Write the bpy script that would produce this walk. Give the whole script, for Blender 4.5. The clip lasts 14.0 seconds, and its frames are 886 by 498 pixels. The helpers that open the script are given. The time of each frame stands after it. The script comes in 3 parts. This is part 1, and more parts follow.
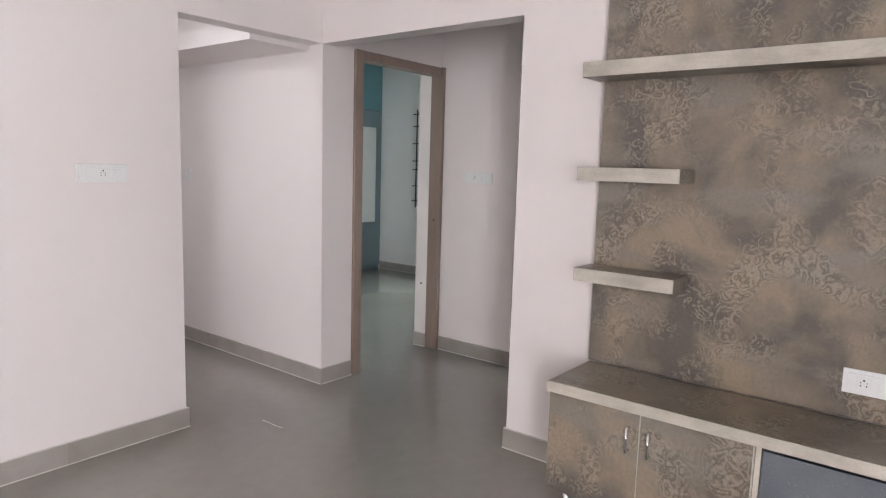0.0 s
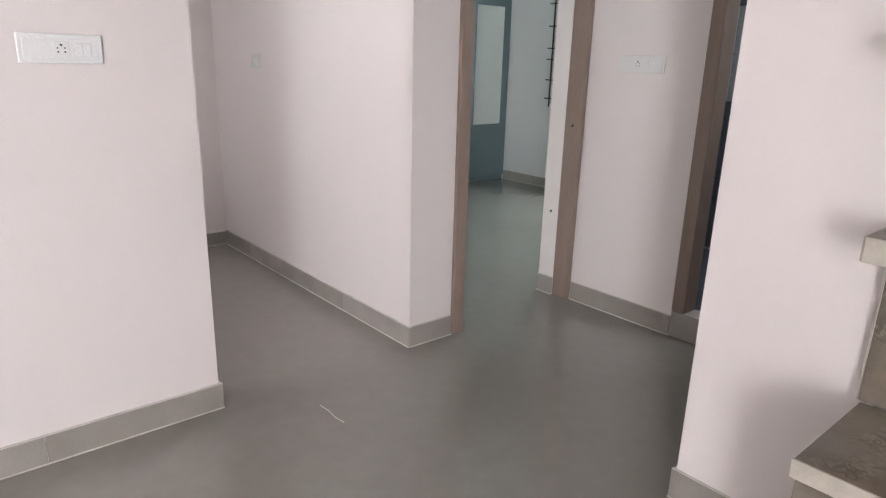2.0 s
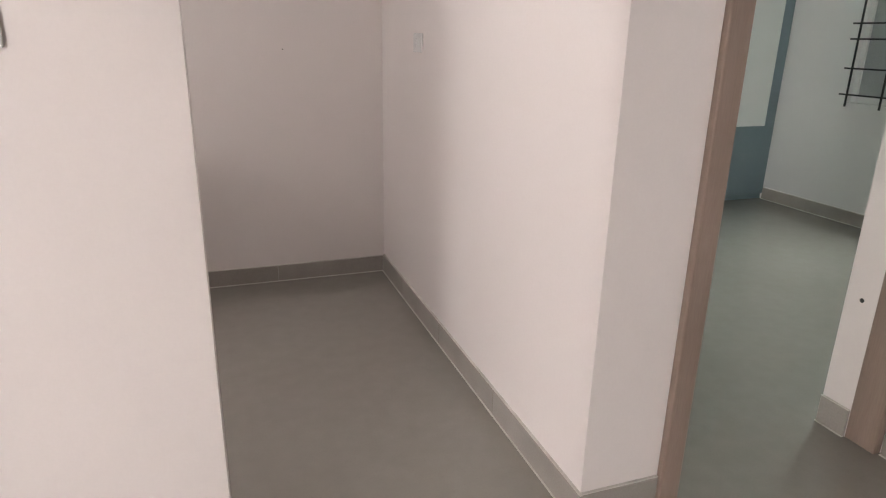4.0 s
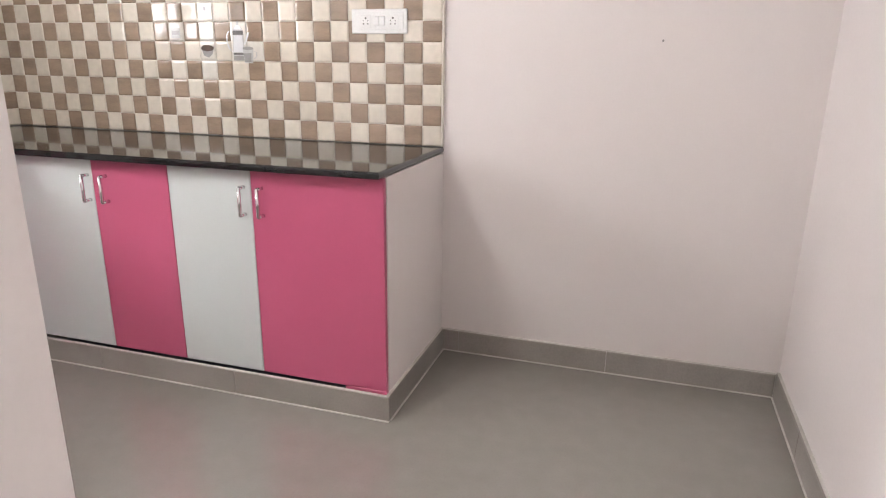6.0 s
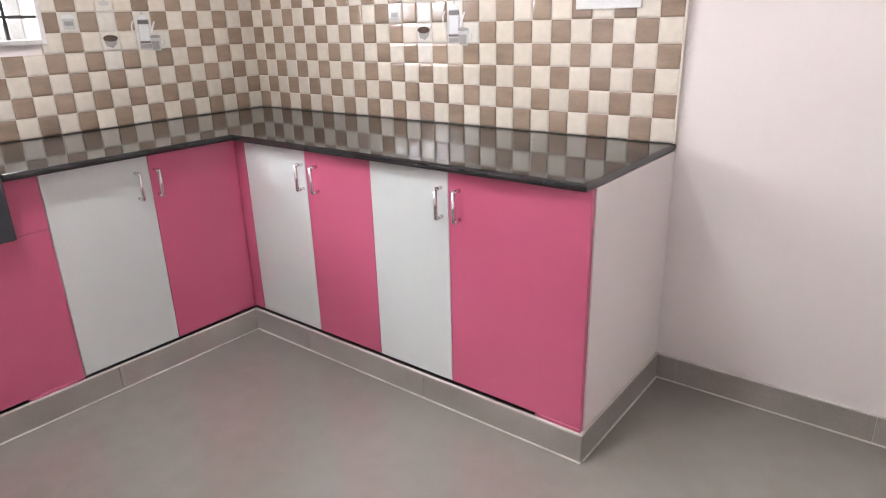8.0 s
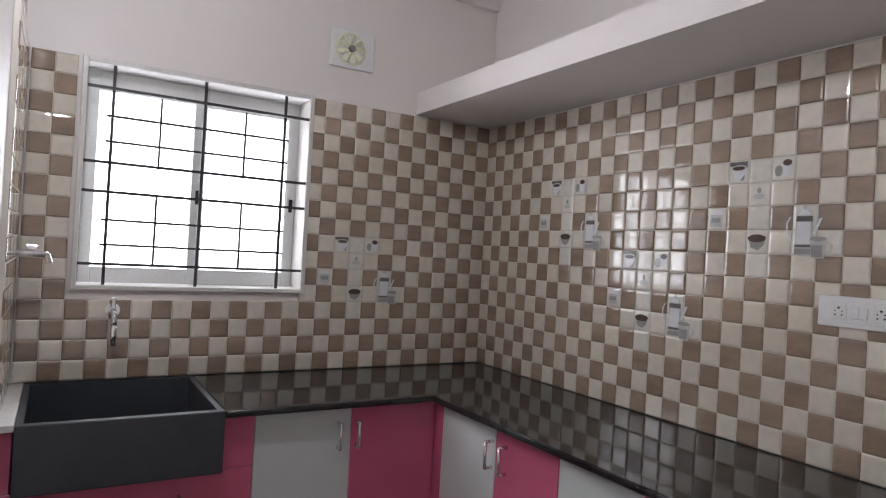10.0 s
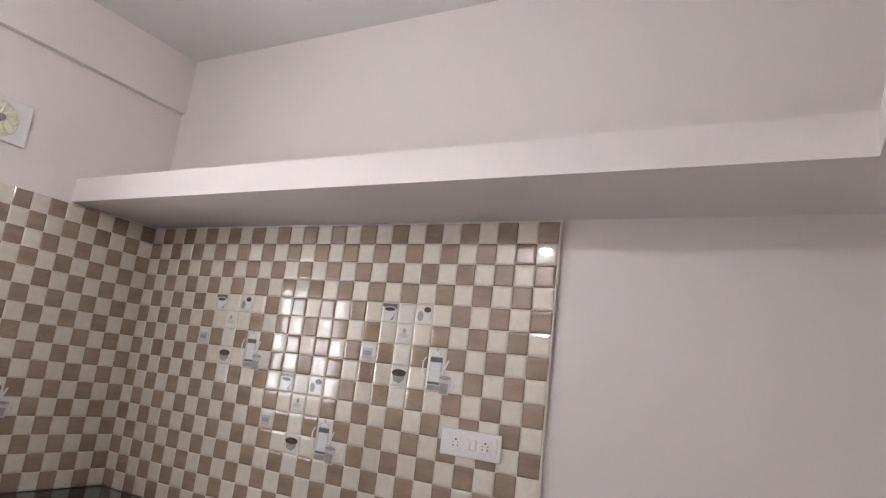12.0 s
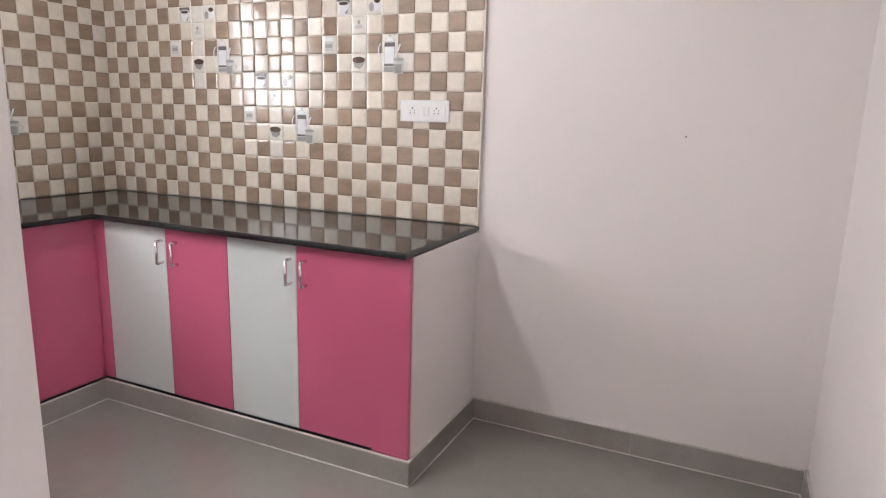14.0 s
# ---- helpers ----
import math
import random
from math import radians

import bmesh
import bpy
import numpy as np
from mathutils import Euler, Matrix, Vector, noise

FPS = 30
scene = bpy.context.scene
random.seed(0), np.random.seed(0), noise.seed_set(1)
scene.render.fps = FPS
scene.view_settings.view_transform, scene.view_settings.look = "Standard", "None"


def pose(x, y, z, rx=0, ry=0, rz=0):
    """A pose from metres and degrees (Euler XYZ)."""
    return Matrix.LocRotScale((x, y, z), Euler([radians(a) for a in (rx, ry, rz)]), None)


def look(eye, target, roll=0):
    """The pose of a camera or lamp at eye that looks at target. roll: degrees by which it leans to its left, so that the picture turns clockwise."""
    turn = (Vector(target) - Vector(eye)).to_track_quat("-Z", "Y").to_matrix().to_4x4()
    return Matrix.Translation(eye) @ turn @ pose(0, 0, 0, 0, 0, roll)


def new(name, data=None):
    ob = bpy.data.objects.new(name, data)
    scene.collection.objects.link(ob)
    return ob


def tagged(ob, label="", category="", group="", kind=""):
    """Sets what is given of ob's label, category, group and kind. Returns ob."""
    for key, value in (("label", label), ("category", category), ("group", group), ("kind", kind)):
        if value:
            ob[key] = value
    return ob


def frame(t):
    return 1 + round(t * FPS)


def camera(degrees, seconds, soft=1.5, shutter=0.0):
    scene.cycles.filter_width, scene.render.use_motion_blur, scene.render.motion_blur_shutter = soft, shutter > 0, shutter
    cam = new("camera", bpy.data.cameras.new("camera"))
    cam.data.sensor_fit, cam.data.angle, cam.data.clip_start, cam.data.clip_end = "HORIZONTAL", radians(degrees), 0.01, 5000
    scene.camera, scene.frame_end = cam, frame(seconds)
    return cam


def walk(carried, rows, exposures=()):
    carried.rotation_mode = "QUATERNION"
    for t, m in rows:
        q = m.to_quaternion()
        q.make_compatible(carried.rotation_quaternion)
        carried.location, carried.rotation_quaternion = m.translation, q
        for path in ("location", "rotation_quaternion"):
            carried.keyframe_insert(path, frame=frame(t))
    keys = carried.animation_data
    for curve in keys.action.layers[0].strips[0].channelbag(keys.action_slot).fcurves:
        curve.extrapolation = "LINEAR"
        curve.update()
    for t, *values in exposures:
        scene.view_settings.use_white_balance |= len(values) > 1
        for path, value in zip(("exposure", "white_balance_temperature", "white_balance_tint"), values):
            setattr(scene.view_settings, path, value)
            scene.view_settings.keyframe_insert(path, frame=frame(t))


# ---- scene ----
cam = camera(69.1, 14.0, soft=1.2)
PATH = [
    (0, (-2.657, -3.054, 1.405), (-1.098, -1.827, 1.152), 1.7),
    (0.5, (-2.435, -2.874, 1.368), (-0.947, -1.585, 1.014), 2.4),
    (1, (-2.207, -2.668, 1.337), (-0.749, -1.371, 0.9), 1.4),
    (1.5, (-1.956, -2.436, 1.32), (-0.598, -1.057, 0.817), 1.0),
    (2, (-1.717, -2.248, 1.332), (-0.473, -0.788, 0.766), 1.6),
    (2.5, (-1.502, -1.987, 1.325), (-0.323, -0.467, 0.778), 0.9),
    (3, (-1.253, -1.725, 1.314), (-0.242, -0.111, 0.703), 2.8),
    (3.2, (-1.162, -1.662, 1.323), (-0.271, 0.022, 0.716), 2.1),
    (5.5, (-0.593, -0.355, 1.25), (-0.572, 1.54, 0.613), 1.8),
    (6, (-0.528, -0.175, 1.176), (-1.1, 1.656, 0.61), 0.7),
    (6.5, (-0.485, -0.097, 1.178), (-1.249, 1.669, 0.63), 0.9),
    (7, (-0.489, -0.02, 1.234), (-1.267, 1.728, 0.653), 1.3),
    (7.5, (-0.552, 0.05, 1.248), (-1.432, 1.724, 0.6), 0.8),
    (8, (-0.589, 0.127, 1.249), (-1.762, 1.6, 0.575), -1.6),
    (8.5, (-0.609, 0.191, 1.244), (-2.134, 1.332, 0.634), -0.7),
    (11, (-0.556, 0.301, 1.498), (-2.17, 1.415, 1.894), 6.1),
    (11.5, (-0.517, 0.314, 1.484), (-1.883, 1.692, 1.966), 8.2),
    (12, (-0.552, 0.179, 1.5), (-1.538, 1.871, 1.903), 6.9),
    (12.5, (-0.578, 0.075, 1.441), (-1.441, 1.874, 1.586), 3.9),
    (13, (-0.531, -0.016, 1.366), (-1.415, 1.775, 1.256), 3.6),
    (13.5, (-0.41, -0.142, 1.286), (-1.241, 1.649, 0.969), 3.0),
    (14, (-0.316, -0.231, 1.293), (-1.133, 1.549, 0.887), 1.6),
]
EXPOSURES = [(0, -0.1, 6350, 10), (1, -0.04, 6350, 10), (2, 0.06, 6380, 10), (3, 0.02, 6700, 11), (5.5, 0.28, 7000, 9), (6, 0.95, 6550, 8), (6.5, 0.98, 6450, 8), (7.5, 1.02, 6350, 8),
             (8.1, 1.15, 6300, 9), (8.7, 1.03, 6150, 9), (11, -1.28, 6250, 10), (12, 0.0, 6450, 11), (12.5, 0.06, 6450, 11), (13, 0.25, 6350, 10), (14, 0.7, 6400, 9)]
walk(cam, [(t, look(e, g, r)) for t, e, g, r in PATH], EXPOSURES)

# ---- light ----
world = bpy.data.worlds.new("sky")
scene.world = world
world.use_nodes = True
wn = world.node_tree.nodes
sky = wn.new("ShaderNodeTexSky")
sky.sky_type, sky.sun_disc = "NISHITA", False
sky.sun_elevation, sky.sun_rotation = radians(50), radians(200)
wn["Background"].inputs[1].default_value = 0.12
world.node_tree.links.new(sky.outputs[0], wn["Background"].inputs[0])


def window_light(name, place, target, wide, high, watts, colour):
    """Daylight of the sky in an opening."""
    data = bpy.data.lights.new(name, "AREA")
    data.shape, data.size, data.size_y, data.energy, data.color = "RECTANGLE", wide, high, watts, colour
    ob = new(name, data)
    ob.matrix_world = look(place, target)
    return ob


sun_data = bpy.data.lights.new("sun", "SUN")
sun_data.energy, sun_data.angle, sun_data.color = 2.5, radians(0.5), (1, 0.95, 0.88)
new("sun", sun_data).matrix_world = look((4, 6, 9), (0, 0, 0))
window_light("balcony_daylight", (-5.45, -5.72, 1.2), (-5.45, 0, 1.2), 1.2, 2.2, 290, (0.98, 0.97, 1))
window_light("kitchen_daylight", (-3.6, 0.78, 1.64), (0, 0.78, 1.64), 0.85, 0.83, 20, (0.98, 0.965, 1))
window_light("bedroom_daylight", (3.96, 1.62, 1.5), (0, 1.62, 1.5), 0.64, 1.2, 68, (0.88, 1, 0.97))
# Fill light added at an unseen high opening to lift the dark bathroom.
window_light("bathroom_fill_light", (1.95, -2.08, 2.4), (1.95, 0, 1.2), 0.5, 0.36, 14, (0.94, 0.97, 1))


# ---- materials ----
def shader(name, rough=0.5, metal=0.0):
    m = bpy.data.materials.new(name)
    m.use_nodes = True
    b = m.node_tree.nodes["Principled BSDF"]
    b.inputs["Roughness"].default_value, b.inputs["Metallic"].default_value = rough, metal
    return m, m.node_tree.nodes, m.node_tree.links, b


def mixed(nodes, links, factor, a, b, mode="MIX"):
    n = nodes.new("ShaderNodeMix")
    n.data_type, n.blend_type = "RGBA", mode
    for socket, value in ((n.inputs[0], factor), (n.inputs[6], a), (n.inputs[7], b)):
        if isinstance(value, (int, float)):
            socket.default_value = value
        elif isinstance(value, tuple):
            socket.default_value = (*value, 1)
        else:
            links.new(value, socket)
    return n.outputs[2]


def ramp(nodes, links, value, low, high):
    n = nodes.new("ShaderNodeMapRange")
    n.inputs[1].default_value, n.inputs[2].default_value = low, high
    links.new(value, n.inputs[0])
    return n.outputs[0]


def speckle(nodes, links, scale, detail=4.0, stretch=(1, 1, 1), warp=0.0):
    geo, mapping, tex = (nodes.new("ShaderNode" + k) for k in ("NewGeometry", "Mapping", "TexNoise"))
    mapping.inputs["Scale"].default_value = stretch
    tex.inputs["Scale"].default_value, tex.inputs["Detail"].default_value, tex.inputs["Distortion"].default_value = scale, detail, warp
    links.new(geo.outputs["Position"], mapping.inputs[0])
    links.new(mapping.outputs[0], tex.inputs[0])
    return tex.outputs[0]


def raised(nodes, links, b, height, strength, depth):
    n = nodes.new("ShaderNodeBump")
    n.inputs["Strength"].default_value, n.inputs["Distance"].default_value = strength, depth
    links.new(height, n.inputs["Height"])
    links.new(n.outputs[0], b.inputs["Normal"])


def plain(name, colour, other, rough=0.5, coarse=2.0, fine=60.0, metal=0.0, bump=0.15, depth=0.002, stretch=(1, 1, 1), each=0.0, grain=0.12):
    """A surface with stains at a coarse scale and grain at a fine one; each: how much single pieces differ."""
    m, n, l, b = shader(name, rough, metal)
    big = ramp(n, l, speckle(n, l, coarse, 5, stretch), 0.35, 0.68)
    small = speckle(n, l, fine, 3, stretch)
    c = mixed(n, l, big, colour, other)
    c = mixed(n, l, ramp(n, l, small, 0.3, 0.75), c, mixed(n, l, grain, c, (0, 0, 0)))
    if each:
        info = n.new("ShaderNodeObjectInfo")
        island = n.new("ShaderNodeNewGeometry")
        add = n.new("ShaderNodeMath")
        add.operation = "ADD"
        l.new(info.outputs["Random"], add.inputs[0])
        l.new(island.outputs["Random Per Island"], add.inputs[1])
        frac = n.new("ShaderNodeMath")
        frac.operation = "FRACT"
        l.new(add.outputs[0], frac.inputs[0])
        c = mixed(n, l, ramp(n, l, frac.outputs[0], 0, 1 / each), c, mixed(n, l, 1.0, c, (0.6, 0.56, 0.5), "MULTIPLY"))
    l.new(c, b.inputs["Base Color"])
    r = n.new("ShaderNodeMapRange")
    r.inputs[3].default_value, r.inputs[4].default_value = rough * 0.8, rough * 1.25
    l.new(small, r.inputs[0])
    l.new(r.outputs[0], b.inputs["Roughness"])
    raised(n, l, b, small, bump, depth)
    return m


PAINT = plain("pink_white_paint", (0.762, 0.71, 0.694), (0.738, 0.686, 0.668), 0.42, 0.9, 140, bump=0.02, grain=0.02)
CEIL = plain("ceiling_paint", (0.76, 0.74, 0.73), (0.72, 0.70, 0.70), 0.6, 0.8, 120, bump=0.03, grain=0.03)
WHITEWALL = plain("white_wall_paint", (0.76, 0.75, 0.74), (0.72, 0.71, 0.70), 0.5, 0.9, 120, bump=0.03, grain=0.03)
LOFT = plain("loft_white_paint", (0.80, 0.75, 0.73), (0.76, 0.71, 0.70), 0.5, 1.2, 90, bump=0.02, grain=0.02)
SKIRT = plain("skirting_tile", (0.37, 0.34, 0.315), (0.31, 0.285, 0.26), 0.3, 5, 160, bump=0.05, each=0.35)
GROUT = plain("white_grout", (0.66, 0.63, 0.59), (0.5, 0.47, 0.43), 0.8, 9, 200)
FRAMEWOOD = plain("brown_painted_wood", (0.27, 0.2, 0.165), (0.235, 0.172, 0.14), 0.45, 3, 40, bump=0.2, stretch=(6, 6, 0.5))
CREAM = plain("cream_tile_glaze", (0.76, 0.705, 0.615), (0.71, 0.65, 0.555), 0.035, 3, 30, bump=0.02, each=0.12)
BROWN = plain("brown_tile_glaze", (0.37, 0.275, 0.2), (0.275, 0.2, 0.145), 0.05, 7, 70, bump=0.05, each=0.4, stretch=(1, 1, 3))
PALE = plain("pale_print_tile", (0.745, 0.71, 0.645), (0.7, 0.665, 0.6), 0.06, 4, 40, bump=0.02)
# Grout lightened: the window's glint on the tile edges is put into its colour.
TILEGROUT = plain("tile_grout_with_glint", (0.74, 0.7, 0.63), (0.66, 0.61, 0.54), 0.7, 6, 150)
PINK = plain("pink_laminate", (0.548, 0.115, 0.213), (0.5, 0.1, 0.19), 0.3, 1.6, 220, bump=0.02, grain=0.03)
PALEDOOR = plain("white_laminate", (0.635, 0.675, 0.665), (0.6, 0.64, 0.63), 0.3, 1.6, 220, bump=0.02, grain=0.03)
CHROME = plain("chrome", (0.85, 0.85, 0.86), (0.78, 0.78, 0.8), 0.12, 20, 200, metal=1, bump=0.02)
BLACKBAR = plain("black_iron", (0.025, 0.025, 0.028), (0.04, 0.038, 0.036), 0.5, 9, 160, bump=0.2)
PLASTIC = plain("white_plastic", (0.82, 0.82, 0.81), (0.79, 0.79, 0.78), 0.25, 4, 180, bump=0.02)
HOLE = plain("dark_slot", (0.02, 0.02, 0.022), (0.03, 0.03, 0.03), 0.6)
PRINTDARK = plain("print_dark_grey", (0.11, 0.105, 0.1), (0.16, 0.15, 0.145), 0.1, 30, 160, bump=0.02)
PRINTGREY = plain("print_grey", (0.34, 0.335, 0.32), (0.27, 0.265, 0.255), 0.1, 30, 160, bump=0.02)
PRINTLIGHT = plain("print_pale_grey", (0.56, 0.56, 0.55), (0.48, 0.48, 0.47), 0.1, 30, 160, bump=0.02)
PRINTWHITE = plain("print_white", (0.76, 0.77, 0.78), (0.7, 0.71, 0.73), 0.1, 30, 160, bump=0.02)
PRINTBROWN = plain("print_coffee_brown", (0.09, 0.055, 0.04), (0.06, 0.038, 0.03), 0.1, 30, 160, bump=0.02)
MARBLE = plain("white_window_stone", (0.74, 0.72, 0.70), (0.66, 0.64, 0.62), 0.3, 5, 70)
ALUMINIUM = plain("window_white_aluminium", (0.8, 0.8, 0.79), (0.74, 0.74, 0.73), 0.4, 6, 120)
WARDROBE = plain("blue_grey_laminate", (0.19, 0.255, 0.285), (0.165, 0.228, 0.258), 0.35, 1.5, 140, bump=0.05)
TEAL = plain("teal_laminate", (0.125, 0.27, 0.31), (0.105, 0.24, 0.28), 0.35, 1.5, 140, bump=0.05)
# Also the dark colour that stands for shade under the kitchen cabinets.
BATHDARK = plain("dark_tile_and_gap_shade", (0.13, 0.14, 0.16), (0.16, 0.17, 0.19), 0.25, 3, 90)
BATHGREY = plain("grey_bath_tile", (0.42, 0.44, 0.445), (0.36, 0.38, 0.385), 0.3, 3, 90)
SINKSTONE = plain("slate_black_sink", (0.034, 0.038, 0.046), (0.048, 0.052, 0.06), 0.38, 5, 220, bump=0.05)
LIPPING = plain("cream_lipping", (0.62, 0.58, 0.5), (0.52, 0.48, 0.4), 0.4, 6, 120)
EDGEWOOD = plain("pale_grey_wood_edge", (0.56, 0.52, 0.45), (0.38, 0.345, 0.29), 0.35, 6, 90, stretch=(1, 1, 2))


def floor_stone():
    m, n, l, b = shader("grey_floor_tile", 0.2)
    big = ramp(n, l, speckle(n, l, 1.1, 6, warp=0.3), 0.3, 0.75)
    mid = speckle(n, l, 14, 6)
    fine = speckle(n, l, 140, 3)
    c = mixed(n, l, big, (0.285, 0.27, 0.243), (0.255, 0.241, 0.212))
    c = mixed(n, l, ramp(n, l, mid, 0.3, 1.6), c, (0.22, 0.204, 0.177))
    c = mixed(n, l, ramp(n, l, fine, 0.5, 1.4), c, (0.23, 0.21, 0.19))
    l.new(c, b.inputs["Base Color"])
    r = n.new("ShaderNodeMapRange")
    r.inputs[3].default_value, r.inputs[4].default_value = 0.15, 0.21
    b.inputs["Coat Weight"].default_value, b.inputs["Coat Roughness"].default_value = 0.45, 0.17
    l.new(mid, r.inputs[0])
    l.new(r.outputs[0], b.inputs["Roughness"])
    return m


def granite():
    m, n, l, b = shader("black_granite", 0.07)
    c = mixed(n, l, ramp(n, l, speckle(n, l, 260, 2), 0.6, 0.75), (0.013, 0.0135, 0.015), (0.05, 0.048, 0.046))
    c = mixed(n, l, ramp(n, l, speckle(n, l, 5, 5), 0.45, 0.8), c, (0.03, 0.028, 0.026))
    l.new(c, b.inputs["Base Color"])
    return m


def burl():
    """Taupe laminate in soft blocks of brown and grey, with patches of curled flower grain."""
    m, n, l, b = shader("burl_laminate", 0.36)
    cloud = speckle(n, l, 3.2, 8, (1, 1.2, 1), 0.4)
    streak = speckle(n, l, 4.0, 5, (1, 0.5, 1.6), 0.2)
    patch = ramp(n, l, speckle(n, l, 3.2, 4, (1, 1, 1.1), 1.0), 0.46, 0.6)
    geo, noise_tex, add, wave = (n.new("ShaderNode" + k) for k in ("NewGeometry", "TexNoise", "VectorMath", "TexVoronoi"))
    noise_tex.inputs["Scale"].default_value, noise_tex.inputs["Detail"].default_value = 10, 5
    add.operation = "MULTIPLY_ADD"
    add.inputs[1].default_value = (0.22, 0.22, 0.22)
    l.new(geo.outputs["Position"], noise_tex.inputs[0])
    l.new(noise_tex.outputs["Color"], add.inputs[0])
    l.new(geo.outputs["Position"], add.inputs[2])
    wave.feature = "F1"
    wave.inputs["Scale"].default_value = 17
    l.new(add.outputs[0], wave.inputs["Vector"])
    rings = n.new("ShaderNodeMath")
    rings.operation = "MULTIPLY"
    rings.inputs[1].default_value = 17
    l.new(wave.outputs["Distance"], rings.inputs[0])
    wobble = n.new("ShaderNodeMath")
    wobble.operation = "SINE"
    l.new(rings.outputs[0], wobble.inputs[0])
    dark_line = ramp(n, l, wobble.outputs[0], -1.0, -0.55)
    pale_line = ramp(n, l, wobble.outputs[0], 0.3, 1.0)
    c = mixed(n, l, ramp(n, l, cloud, 0.38, 0.62), (0.115, 0.098, 0.082), (0.275, 0.216, 0.155))
    c = mixed(n, l, ramp(n, l, streak, 0.5, 0.66), c, (0.215, 0.19, 0.158))
    figured = mixed(n, l, pale_line, c, (0.315, 0.272, 0.215))
    figured = mixed(n, l, dark_line, (0.085, 0.07, 0.058), figured)
    half = n.new("ShaderNodeMath")
    half.operation = "MULTIPLY"
    half.inputs[1].default_value = 0.7
    l.new(patch, half.inputs[0])
    c = mixed(n, l, half.outputs[0], c, figured)
    c = mixed(n, l, ramp(n, l, speckle(n, l, 70, 4), 0.4, 0.8), c, mixed(n, l, 0.16, c, (0, 0, 0)))
    l.new(c, b.inputs["Base Color"])
    return m


def glass():
    m, n, l, b = shader("window_glass", 0.02)
    b.inputs["Transmission Weight"].default_value, b.inputs["IOR"].default_value = 1.0, 1.1
    return m


def glow(name, colour, strength):
    m, n, l, b = shader(name, 0.4)
    b.inputs["Base Color"].default_value = (*colour, 1)
    b.inputs["Emission Color"].default_value = (*colour, 1)
    b.inputs["Emission Strength"].default_value = strength
    return m


def mirror():
    m, n, l, b = shader("mirror", 0.03, 1.0)
    b.inputs["Base Color"].default_value = (0.86, 0.9, 0.88, 1)
    return m


for glazed in (CREAM, BROWN, PALE):
    skin = glazed.node_tree.nodes["Principled BSDF"].inputs
    skin["IOR"].default_value, skin["Coat Weight"].default_value, skin["Coat Roughness"].default_value = 1.65, 0.7, 0.03
FLOOR, GRANITE, BURL, GLASS, MIRROR = floor_stone(), granite(), burl(), glass(), mirror()
BULB = glow("lit_bulb", (1.0, 0.985, 1.0), 680)
# Yellowish plastic made paler: daylight through the vent is put into its colour.
CRYSTAL = plain("yellowish_plastic_daylit", (0.86, 0.86, 0.68), (0.78, 0.78, 0.58), 0.06, 30, 160)


# ---- mesh tools ----
ORIGIN = {}


def slab(bm, a, b, bevel=0.0, segments=1):
    """Adds a block between two corners."""
    made = bmesh.ops.create_cube(bm, size=1)["verts"]
    for v in made:
        v.co = Vector([(a[i] + b[i]) / 2 + v.co[i] * abs(b[i] - a[i]) for i in range(3)])
    if bevel:
        edges = list({e for v in made for e in v.link_edges})
        bmesh.ops.bevel(bm, geom=edges, offset=bevel, segments=segments, affect="EDGES", profile=0.5)
    return bm


def block(a, b, bevel=0.0, segments=1):
    return slab(bmesh.new(), a, b, bevel, segments)


def rod(bm, a, b, radius, sides=10, end=None):
    """Adds a round bar from a to b."""
    a, b = Vector(a), Vector(b)
    turn = (b - a).to_track_quat("Z", "Y").to_matrix().to_4x4()
    bmesh.ops.create_cone(bm, cap_ends=True, segments=sides, radius1=radius, radius2=radius if end is None else end,
                          depth=(b - a).length, matrix=Matrix.Translation((a + b) / 2) @ turn)
    return bm


def bent(bm, points, radius, sides=8):
    for a, b in zip(points, points[1:]):
        rod(bm, a, b, radius, sides)
    for p in points[1:-1]:
        bmesh.ops.create_icosphere(bm, subdivisions=1, radius=radius * 1.02, matrix=Matrix.Translation(p))
    return bm


def mesh_of(name, bm, material, smooth=False):
    me = bpy.data.meshes.new(name)
    bmesh.ops.recalc_face_normals(bm, faces=bm.faces)
    bm.to_mesh(me)
    bm.free()
    me.materials.append(material)
    if smooth:
        for p in me.polygons:
            p.use_smooth = True
    return me


def thing(name, base, label, category, group="", kind=""):
    ob = new(name)
    ob.empty_display_size = 0.1
    ob.location = base
    ORIGIN[ob] = Vector(base)
    return tagged(ob, label, category, group, kind)


def part(name, bm, material, parent, label="", smooth=False):
    """One mesh of a thing, in the world's coordinates, under the thing or one of its parts."""
    bmesh.ops.translate(bm, verts=bm.verts, vec=-ORIGIN[parent])
    ob = new(name, mesh_of(name, bm, material, smooth))
    ob.parent = parent
    ORIGIN[ob] = ORIGIN[parent]
    return tagged(ob, label)


def whole(name, bm, material, label="", category="", kind="", smooth=False, group=""):
    """A thing of one mesh."""
    ob = new(name, mesh_of(name, bm, material, smooth))
    ORIGIN[ob] = Vector((0, 0, 0))
    return tagged(ob, label, category, group, kind)


def wall(name, pieces, material=None, label="pale pink painted plaster wall"):
    bm = bmesh.new()
    for a, b in pieces:
        slab(bm, a, b)
    return whole(name, bm, material or PAINT, label, "wall", "structure")


# ---- plan ----
H = 3.0                      # ceiling
ARCH = 2.12                  # underside of the beams over the two openings
PART_X, PART_Y = -0.916, 0.138  # end and inner face of the partition
END_Y = 2.215                # kitchen end wall
WIN_X = -3.41                # kitchen window wall
TV_Y = -1.395                # end of the television wall
BACK_Y, FAR_X = -5.6, -6.3   # living room's other walls
NOOK_X = 1.17
